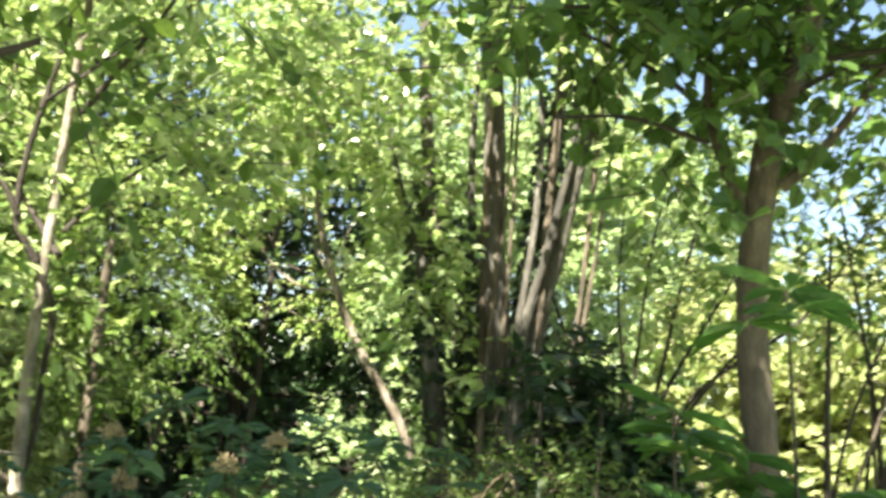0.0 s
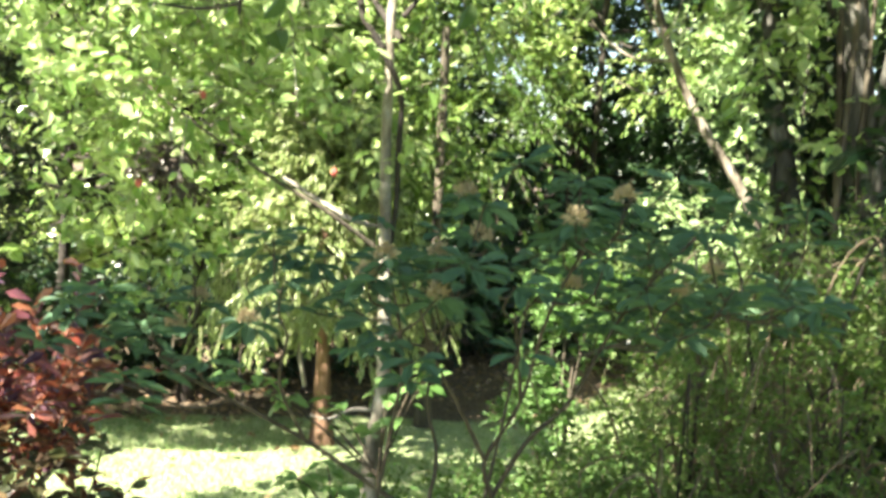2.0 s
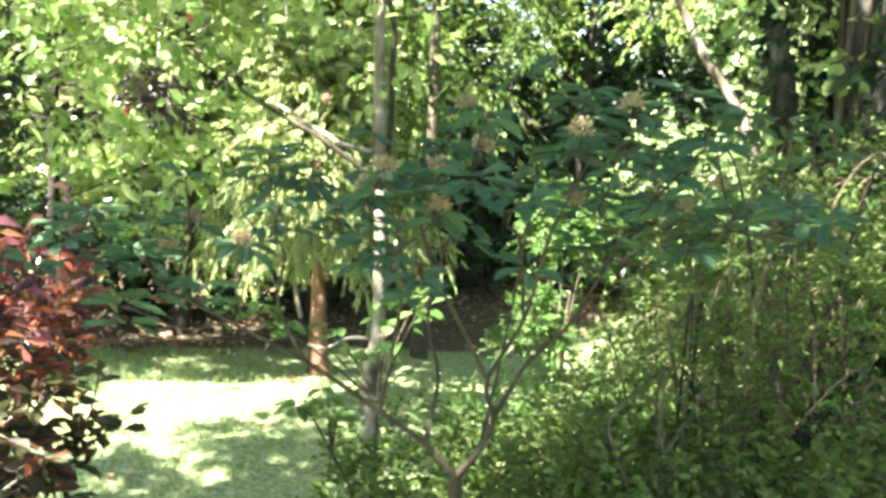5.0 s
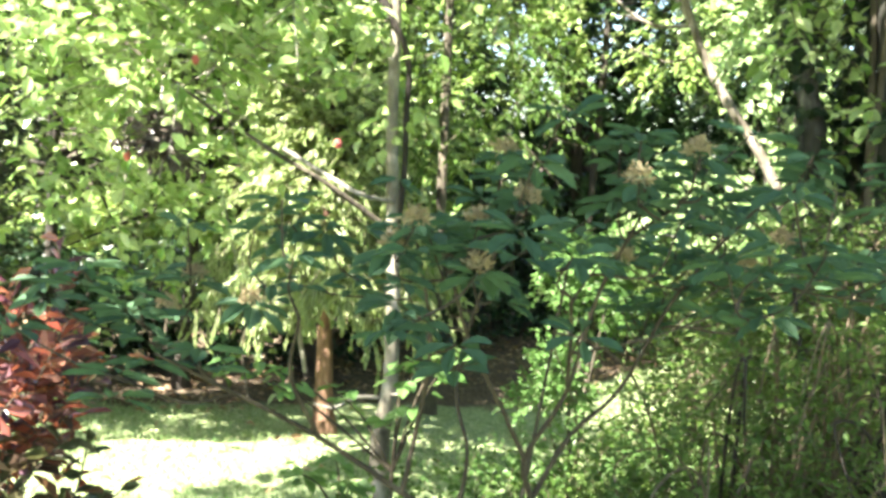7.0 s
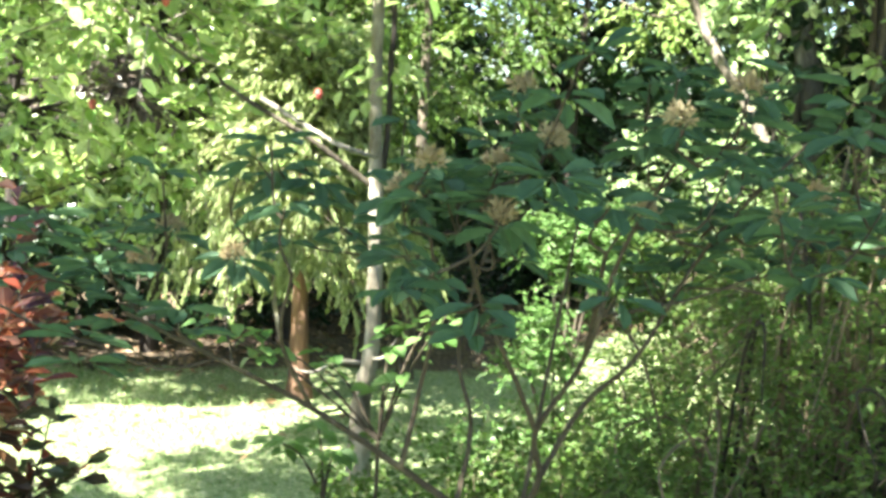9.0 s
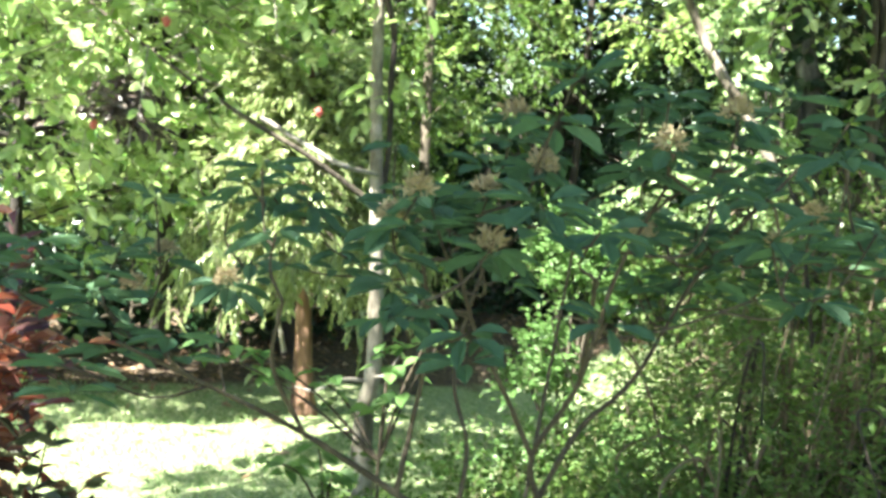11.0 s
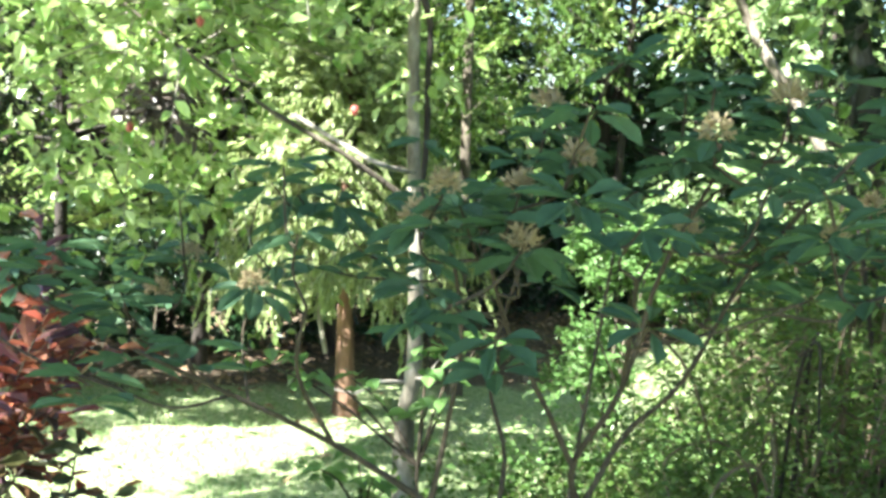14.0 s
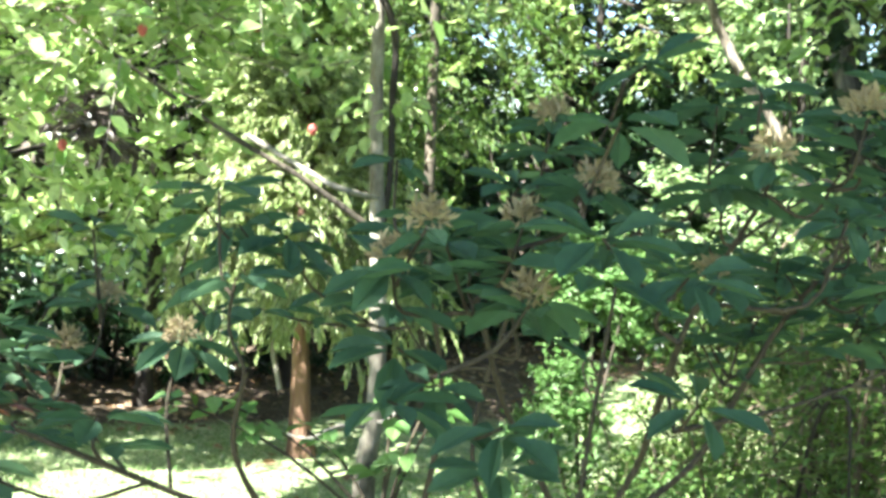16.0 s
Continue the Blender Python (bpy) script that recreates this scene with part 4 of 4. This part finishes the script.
    clumps += [((-2.72, 1.3, 4.1), (0.28, 0.5, 0.25)), ((-2.55, 2.05, 4.15), (0.28, 0.4, 0.25))]
    clumps += [((-2.9, 0.35, 3.7), (0.5, 0.4, 0.3)), ((-2.2, 0.4, 3.8), (0.5, 0.4, 0.3))]
    limbs(t, rng, (-2.7, 0.75, 2.9), clumps[::3], 0.03, BARK_DARK)
    # two more unseen limbs with clumps, added to shade the lawn further back
    for k, pts in enumerate([[(-2.7, 0.7, 2.6), (-3.6, 0.2, 3.2), (-4.6, 0.6, 3.8), (-4.6, 1.5, 4.0)], [(-2.72, 0.75, 3.2), (-2.3, 1.6, 4.0), (-1.9, 2.4, 4.3), (-1.5, 3.2, 4.4)]]):
        part("limb", tube(pts, 0.04, 0.01, BARK_DARK, rng, 9, 7), t)
        clumps += [((-4.62 + 0.62 * (i % 2) + rng.uniform(-0.15, 0.15), 1.05 + 0.6 * (i // 2) + rng.uniform(-0.15, 0.15), 4.0 + rng.uniform(-0.25, 0.25)), (0.5, 0.5, 0.3)) for i in range(4)] if k == 0 else [
            ((-1.8 + 0.65 * (i % 2) + rng.uniform(-0.15, 0.15), 2.3 + 0.6 * (i // 2) + rng.uniform(-0.15, 0.15), 4.4 + rng.uniform(-0.15, 0.2)), (0.45, 0.42, 0.26)) for i in range(6)]
    crown(t, rng, clumps, 2950, 9, 0.36, 0.1, 0.06, L_SHADE, BARK_DARK, hollow=0.1)
    # the high clumps are never in view, added to shade plants on the right
    high = [((-0.6, 2.3, 4.2), (0.5, 0.4, 0.3)), ((0.05, 2.45, 4.25), (0.5, 0.4, 0.3)), ((-0.2, 2.9, 4.3), (0.4, 0.3, 0.25))]
    hang = [((-0.75, 2.0, 2.12), (0.3, 0.25, 0.1)), ((-0.95, 2.3, 2.2), (0.35, 0.3, 0.14)), ((-0.5, 2.4, 2.35), (0.35, 0.3, 0.14)), ((-1.2, 2.2, 2.25), (0.3, 0.3, 0.14)), ((-0.9, 2.6, 2.1), (0.3, 0.25, 0.12))]
    crown(t, rng, hang, 17, 7, 0.3, 0.062, 0.04, L_SHADE, BARK_DARK, twig_r=0.0025, hollow=0.1, droop=0.8, name="hanging_foliage", holes=False)
    crown(t, rng, high, 200, 9, 0.36, 0.1, 0.06, L_SHADE, BARK_DARK, hollow=0.1, name="unseen_shade_foliage")
    limbs(t, rng, (-2.7, 0.75, 2.9), high, 0.03, BARK_DARK)


build_path_tree()


# ---- shrubs beside the path ----
def build_azalea():
    rng = np.random.default_rng(111)
    bx, by = -0.66, 2.36
    t = thing("azalea", (bx, by, 0), "azalea with whorled blue-green leaves and dry tan seed heads", "shrub")
    kinds = [whorl("leaf_whorl", int(rng.integers(5, 8)), 0.066, 0.029, L_AZALEA, rng, 0.1, ROUND) for _ in range(8)]
    singles = []
    for k in range(6):
        bend = ROUND.copy()
        bend[:, 2] -= rng.uniform(0.0, 0.25) * bend[:, 1] ** 2
        singles.append(blades(np.zeros((1, 3)), np.array([[0, 1.0, 0]]), np.array([[0.0, 0, 1]]), 0.068, 0.03 * rng.uniform(0.85, 1.15), L_AZALEA, bend, "leaf"))

    def seed_mesh():
        """A dome of small curled dry capsules."""
        n = 110
        a, el = rng.uniform(0, 6.3, n), rng.uniform(-0.1, 1.4, n)
        out = np.stack([np.cos(a) * np.cos(el), np.sin(a) * np.cos(el), np.sin(el)], -1)
        p = out * rng.uniform(0.006, 0.02, (n, 1))
        d = out + rng.standard_normal((n, 3)) * 0.7
        return blades(p, d, unit(rng.standard_normal((n, 3))), rng.uniform(0.009, 0.015, n), rng.uniform(0.003, 0.005, n), SEED, BLADE, "seed_head")
    heads = [seed_mesh() for _ in range(3)]
    fork = np.array([bx, by, 0.64])
    part("stem", tube([(bx + 0.03, by, -0.04), (bx + 0.015, by, 0.3), fork], 0.018, 0.015, BARK_STEM, rng, 10, 8, 0.06, 0.3), t)
    r = unit(np.array([0.87, 0.49, 0]))
    f = np.array([-0.49, 0.87, 0])

    def at(s, z, dep=0.0):
        return np.array([bx, by, 0]) + r * s + f * dep + np.array([0, 0, z])
    mains = [([fork, at(-0.07, 0.72, -0.02), at(-0.17, 0.8, -0.05), at(-0.32, 0.92, -0.12), at(-0.45, 1.02, -0.22), at(-0.56, 1.1, -0.3)], 0.013),
             ([fork, at(0.05, 0.7, 0.02), at(0.075, 0.78, 0), at(0.055, 0.88, -0.05), at(0.12, 1.02, -0.08), at(0.16, 1.2, -0.1), at(0.22, 1.36, -0.15)], 0.013),
             ([at(0.075, 0.78), at(0.15, 0.9, 0.05), at(0.24, 1.0, 0.05), at(0.34, 1.2, 0.05), at(0.5, 1.4, 0.05)], 0.01),
             ([at(0.055, 0.88, -0.05), at(0.0, 1.0, -0.12), at(-0.06, 1.12, -0.18), at(-0.1, 1.25, -0.25)], 0.008),
             ([at(-0.17, 0.8, -0.05), at(-0.15, 0.92, -0.05), at(-0.13, 1.1, -0.1), at(-0.16, 1.28, -0.15)], 0.009),
             ([at(-0.07, 0.72, -0.02), at(-0.05, 0.85, 0.05), at(-0.08, 1.0, 0.1), at(0.0, 1.3, 0.12)], 0.009),
             ([at(-0.32, 0.92, -0.12), at(-0.36, 1.05, -0.2), at(-0.34, 1.16, -0.25)], 0.007),
             ([at(0.12, 1.02, -0.08), at(0.1, 1.15, -0.25), at(0.08, 1.24, -0.38)], 0.007),
             ([at(0.05, 0.7, 0.02), at(0.1, 0.9, 0.2), at(0.15, 1.2, 0.3)], 0.009)]
    nodes = []
    for pts, a in mains:
        part("stem", tube(pts, a * 0.6, 0.0028, BARK_STEM, rng, 8, 6, 0.06), t)
        nodes += list(smooth_line(pts, 6)[8:])
    nodes = np.array(nodes)
    tips = [(-0.614, 1.963, 1.33), (-0.518, 1.989, 1.27), (-0.518, 2.129, 1.37), (-0.282, 2.243, 1.455), (-1.247, 2.076, 1.105), (-0.36, 2.2, 1.41), (-0.66, 1.98, 1.29), (-1.24, 2.14, 1.16), (-1.05, 2.1, 1.14), (-0.62, 2.25, 1.44)]
    headed = len(tips)
    for i in range(84):
        q = math.sqrt(rng.uniform(0.02, 1))
        a = rng.uniform(0, 6.283)
        s = 0.78 * q * math.cos(a)
        dep = -0.02 + 0.32 * q * math.sin(a) - 0.2 * max(0.0, 1 - abs(s) / 0.45)
        z = 1.21 + 0.2 * (s + 0.6) / 1.2 + rng.uniform(-0.14, 0.13) - 0.05 * (q > 0.8)
        if not (-0.6 < s < -0.26 and i % 2):
            tips.append(tuple(at(s, z, dep)))
    for i in range(20):
        tips.append(tuple(at(rng.uniform(0.2, 0.78), rng.uniform(1.14, 1.28), rng.uniform(0.0, 0.28))))
    for i in range(7):
        tips.append(tuple(at(-0.62 - 0.04 * i, 1.06 + 0.05 * (i % 4), -0.3 + 0.07 * (i * 3 % 7))))
    for i in range(7):
        tips.append((rng.uniform(-0.62, -0.25), rng.uniform(2.2, 2.5), rng.uniform(1.45, 1.56)))
    order = sorted(range(len(tips)), key=lambda k: math.hypot(tips[k][0] - bx, tips[k][1] - by) + 0.8 * tips[k][2])
    for i in order:
        q = np.array(tips[i])
        score = np.linalg.norm(nodes - q, axis=1) + 2.0 * np.maximum(0, nodes[:, 2] - q[2] + 0.05)
        root = nodes[np.argmin(score)]
        mid = root * 0.45 + q * 0.55 + np.array([0, 0, -0.02]) + rng.standard_normal(3) * 0.012
        nodes = np.vstack([nodes, mid[None], (mid * 0.4 + q * 0.6)[None]])
        twig = part("twig", tube([root, mid, q], 0.0026, 0.0016, BARK_STEM, rng, 5, 4), t)
        turn = pose(*q, *rng.uniform(-18, 18, 2), rng.uniform(0, 360)) @ Matrix.Scale(rng.uniform(0.75, 1.1), 4)
        if i < 52:
            count = int(rng.integers(5, 8))
            for k in range(count):
                leaf = part("leaf", singles[int(rng.integers(6))], twig)
                leaf.matrix_basis = turn @ pose(0, 0, -0.004 * (k % 3), 0, 0, 360 * k / count + rng.uniform(-14, 14)) @ pose(0, 0.008, 0, rng.uniform(-16, 18), rng.uniform(-22, 22), 0) @ Matrix.Scale(rng.uniform(0.75, 1.12), 4)
        else:
            ob = part("leaf_whorl", kinds[i % 8], t)
            ob.matrix_basis = turn
        if i % 3 == 0:
            ob = part("leaf_whorl", kinds[(i + 3) % 8], t)
            ob.matrix_basis = pose(0, 0, -0.035) @ turn
        if i < headed or i % 25 == 0:
            ob = part("seed_head", heads[i % 3], t, "dry tan seed head")
            ob.matrix_parent_inverse = Matrix.Translation(-t.location)
            ob.matrix_basis = pose(q[0], q[1], q[2] + 0.006, rng.uniform(-15, 15), rng.uniform(-15, 15), rng.uniform(0, 360)) @ Matrix.Scale(1.08, 4)


def build_red_bush():
    rng = np.random.default_rng(121)
    x, y = -1.84, 1.97
    t = thing("red_bush", (x, y, 0), "red-leaved bush, purple sky sheen in its leaf colour, greener leaves low down", "shrub")
    for _ in range(12):
        a = rng.uniform(-0.32, 0.32, 2)
        part("stem", tube([(x + a[0] * 0.15, y + a[1] * 0.15, -0.03), (x + a[0] * 0.6, y + a[1] * 0.6, 0.5), (x + a[0], y + a[1], rng.uniform(0.7, 0.95))], 0.009, 0.003, BARK_STEM, rng, 6, 5), t)
    top = ring(rng, (x, y), 0.25, 0.64, 0.93, 16, 0.12)
    crown(t, rng, top, 170, 9, 0.15, 0.062, 0.027, L_RED, BARK_STEM, SPOON, 0.002, "red_foliage", "glossy red leaves, purple sky sheen put into the colour", holes=False, lift=0.7, droop=0.0, hollow=0.2)
    low = ring(rng, (x, y), 0.22, 0.12, 0.66, 16, 0.14)
    crown(t, rng, low, 190, 9, 0.17, 0.068, 0.03, L_REDLOW, BARK_STEM, SPOON, 0.002, "low_foliage", "darker green and red lower leaves", holes=False, droop=0.2)

    P, D, N = [], [], []
    for pts in [[(-1.74, 2.04, 0.3), (-1.64, 2.12, 0.5), (-1.52, 2.2, 0.63)], [(-1.66, 2.1, 0.46), (-1.6, 2.14, 0.62), (-1.57, 2.15, 0.74)]]:
        part("stem", tube(pts, 0.004, 0.002, BARK_STEM, rng, 6, 6), t)
        line = smooth_line(pts, 5)
        for j in range(8):
            a = rng.uniform(0, 6.28)
            P.append(line[-1 - j % 6] + rng.standard_normal(3) * 0.008), D.append((math.cos(a), math.sin(a), rng.uniform(-0.4, 0.5))), N.append(np.array([0, 0, 1]) + rng.standard_normal(3) * 0.5)
    for k in range(len(P)):
        part("leaf", blades(np.array(P[k:k + 1]), np.array(D[k:k + 1]), np.array(N[k:k + 1]), 0.062 * rng.uniform(0.75, 1.15), 0.027, L_REDLOW if k % 4 else L_RED, ROUND, "leaf"), t)


def build_fine_shrub():
    rng = np.random.default_rng(131)
    x, y = -0.28, 3.62
    t = thing("fine_leaved_shrub", (x, y, 0), "dense tangled shrub with tiny grey-green leaves and arching twigs", "shrub")
    for _ in range(60):
        a = rng.uniform(0, 6.283)
        q = rng.uniform(0.2, 0.62)
        e = np.array([x + 0.15 + q * math.cos(a), y + 0.8 * q * math.sin(a), rng.uniform(0.4, 1.4)])
        b = np.array([x + rng.uniform(-0.25, 0.25), y + rng.uniform(-0.2, 0.2), -0.04])
        m = b * 0.4 + e * 0.6 + np.array([0, 0, 0.3])
        part("branch", tube([b, m, e, e + np.array([math.cos(a) * 0.14, math.sin(a) * 0.14, -0.14])], rng.uniform(0.004, 0.008), 0.0015, TWIG_TAN if _ % 4 else BARK_DARK, rng, 6, 6), t)
    canes = np.random.default_rng(132)
    for k in range(16):
        px = x + canes.uniform(-0.35, 0.5)
        b = np.array([px, y + canes.uniform(-0.3, 0.0), -0.03])
        e = np.array([px + canes.uniform(-0.35, 0.35), y - canes.uniform(0.45, 0.7), canes.uniform(0.55, 1.1)])
        part("cane", tube([b, b * 0.55 + e * 0.45 + np.array([0, 0, 0.35]), e, e + np.array([canes.uniform(-0.12, 0.12), -0.06, -0.16])], canes.uniform(0.0045, 0.0075), 0.0018, TWIG_TAN if k % 4 else BARK_DARK, canes, 6, 7), t)
    clumps = [((x + rng.uniform(-0.36, 0.66), y + rng.uniform(-0.5, 0.5), 0), rng.uniform(0.07, 0.2)) for _ in range(74)]
    clumps = [((c[0], c[1], rng.uniform(0.08, 0.95 + 0.38 * min(1.0, (c[0] - x + 0.4) / 0.8))), r) for c, r in clumps]
    crown(t, rng, clumps, 2300, 13, 0.26, 0.025, 0.0125, L_FINE, TWIG_TAN, BLADE, 0.0009, "fine_foliage", holes=False, hollow=0.1, spread=0.8, lift=0.5)
    x, y = -0.98, 5.05
    g = float(height(x, y))
    t = thing("fine_leaved_bush", (x, y, g), "loose bush with tiny leaves and dry twigs behind the shrub", "shrub")
    for k in range(22):
        a, q = rng.uniform(0, 6.283), rng.uniform(0.1, 0.4)
        e = np.array([x + q * math.cos(a), y + q * math.sin(a), g + rng.uniform(0.4, 1.15)])
        b = np.array([x + rng.uniform(-0.12, 0.12), y + rng.uniform(-0.1, 0.1), g - 0.03])
        part("branch", tube([b, b * 0.45 + e * 0.55 + np.array([0, 0, 0.16]), e], rng.uniform(0.005, 0.009), 0.002, TWIG_TAN if k % 3 else BARK_DARK, rng, 6, 6), t)
    crown(t, rng, ring(rng, (x, y), 0.4, g + 0.12, g + 1.15, 30, 0.15, 0.3), 900, 12, 0.22, 0.03, 0.016, L_FINE, TWIG_TAN, BLADE, 0.0015, "fine_foliage", holes=False, hollow=0.1, lift=0.4)
    # low weeds in front of it and round the azalea's foot
    for k, (px, py, rad, h, n) in enumerate([(-0.75, 2.95, 0.35, 0.3, 130), (-1.15, 2.95, 0.3, 0.24, 110), (-0.35, 2.8, 0.35, 0.4, 150), (-0.9, 3.6, 0.35, 0.3, 120), (-0.75, 4.3, 0.5, 0.45, 170), (-1.5, 3.5, 0.3, 0.16, 80), (0.1, 2.9, 0.35, 0.5, 150), (-1.0, 3.3, 0.3, 0.28, 130), (-0.7, 3.35, 0.25, 0.36, 130), (-1.05, 3.9, 0.3, 0.14, 110), (-0.75, 5.0, 0.4, 0.35, 150), (-1.25, 4.25, 0.32, 0.22, 130), (-1.5, 4.2, 0.28, 0.14, 90), (-1.0, 4.55, 0.3, 0.28, 120)]):
        w = thing("weed_patch", (px, py, float(height(px, py))), "low green weeds growing through the grass", "weeds", "weeds under the shrubs", "stuff")
        g = float(height(px, py))
        crown(w, rng, ring(rng, (px, py), rad, g + 0.05, g + h, 10, 0.12), n, 9, 0.16, 0.03, 0.02, (L_FRESH if k > 9 else L_SHADE if k % 2 else L_FINE), TWIG_TAN, ROUND if k > 9 else BLADE, 0.0012, "foliage", holes=False, lift=0.7, droop=0.1)


def build_fresh_bush():
    rng = np.random.default_rng(141)
    x, y = -1.45, 4.75
    g = float(height(x, y))
    t = thing("fresh_green_bush", (x, y, g), "soft bright green young bush in the sun", "shrub")
    for e in [(-0.2, -0.3, 0.55), (0.05, 0.1, 0.95), (0.0, 0, 0.84), (-0.15, 0.1, 0.88), (0.15, -0.1, 0.8)]:
        part("stem", tube([(x, y, g - 0.03), (x + e[0] * 0.5, y + e[1] * 0.5, e[2] * 0.55), (x + e[0], y + e[1], e[2])], 0.012, 0.004, BARK_BROWN, rng, 6, 5), t)
    crown(t, rng, [((x + 0.0, y + 0.1, 0.94), (0.2, 0.2, 0.14)), ((x - 0.16, y + 0.1, 0.86), (0.12, 0.14, 0.1)), ((x + 0.16, y + 0.05, 0.86), (0.15, 0.15, 0.12)), ((x + 0.06, y, 0.74), (0.13, 0.12, 0.1)),
                   ((x + 0.05, y - 0.38, 0.54), (0.11, 0.14, 0.09)), ((x + 0.12, y - 0.4, 0.43), (0.1, 0.12, 0.08)), ((x - 0.04, y - 0.4, 0.4), (0.08, 0.1, 0.06))],
          460, 14, 0.12, 0.03, 0.018, L_FRESH, BARK_BROWN, BLADE, 0.0015, hollow=0.1, holes=False, lift=0.5)
    # leafy sapling between the lawn and the azalea
    bx, by = -1.38, 3.02
    t = thing("seedling_bush", (bx, by, 0), "thin seedling bush with fresh green leaves", "sapling")
    for e in [(-1.31, 3.0, 0.5), (-1.47, 2.98, 0.3)]:
        part("stem", tube([(bx, by, -0.03), (bx * 0.5 + e[0] * 0.5 + 0.02, by, e[2] * 0.5), e], 0.007, 0.005, BARK_STEM, rng, 7, 6), t)
    P, D, N = [], [], []
    for e in [(-1.112, 2.994, 0.9), (-1.2, 3.05, 0.86), (-1.55, 3.05, 0.47), (-1.62, 2.95, 0.44), (-1.5, 2.95, 0.72), (-1.65, 2.85, 0.78), (-1.75, 2.75, 0.8), (-1.35, 3.1, 0.82), (-1.45, 3.0, 0.42), (-1.25, 2.95, 0.7)]:
        e = np.array(e)
        b = np.array([-1.31, 3.0, 0.5]) if e[2] > 0.6 else np.array([-1.47, 2.98, 0.3])
        m = b * 0.5 + e * 0.5 + np.array([0, 0, 0.04])
        line = smooth_line([b, m, e], 8)
        part("stem", tube([b, m, e], 0.005, 0.002, BARK_STEM, rng, 6, 6), t)
        for j in range(12):
            c = line[-1 - j // 2] + rng.standard_normal(3) * 0.02
            an = rng.uniform(0, 6.3)
            P.append(c), D.append((math.cos(an), math.sin(an), -0.25)), N.append(np.array([0, 0, 1]) + rng.standard_normal(3) * 0.35)
    part("foliage", blades(np.array(P), np.array(D), np.array(N), 0.06 * rng.uniform(0.7, 1.2, len(P)), 0.042, L_FRESH), t)


build_azalea()
build_red_bush()
build_fine_shrub()
build_fresh_bush()


# ---- grass and litter ----
def build_ground_cover():
    rng = np.random.default_rng(151)
    n = 70000
    x = rng.uniform(-6.5, 1.5, n)
    y = 2.3 + 7.2 * rng.random(n) ** 1.4
    keep = soil(x, y) + 0.5 * (rng.random(n) - 0.5) < 0.45
    x, y = x[keep], y[keep]
    p = np.stack([x, y, height(x, y) - 0.004], -1)
    d = np.stack([rng.normal(0, 0.5, len(x)), rng.normal(0, 0.5, len(x)), np.ones(len(x))], -1)
    me = blades(p, d, rng.standard_normal((len(x), 3)), rng.uniform(0.015, 0.036, len(x)), rng.uniform(0.003, 0.006, len(x)), L_GRASS, LANCE, "grass")
    tagged(new("grass", me), "short mown grass, half sunlit and half in shade", "grass", kind="stuff")
    n = 9000
    x = rng.uniform(-7.5, 1.5, n)
    y = rng.uniform(1.2, 10, n)
    keep = rng.random(n) < 0.06 + 0.9 * soil(x, y)
    x, y = x[keep], y[keep]
    p = np.stack([x, y, height(x, y) + 0.012], -1)
    a = rng.uniform(0, 6.3, len(x))
    d = np.stack([np.cos(a), np.sin(a), rng.normal(0, 0.2, len(x))], -1)
    nn = np.array([0, 0, 1.0]) + 0.3 * rng.standard_normal((len(x), 3))
    me = blades(p, d, nn, rng.uniform(0.03, 0.08, len(x)), rng.uniform(0.02, 0.045, len(x)), L_LITTER, BLADE, "leaf_litter")
    tagged(new("leaf_litter", me), "dry brown fallen leaves on the soil", "leaf litter", kind="stuff")


build_ground_cover()
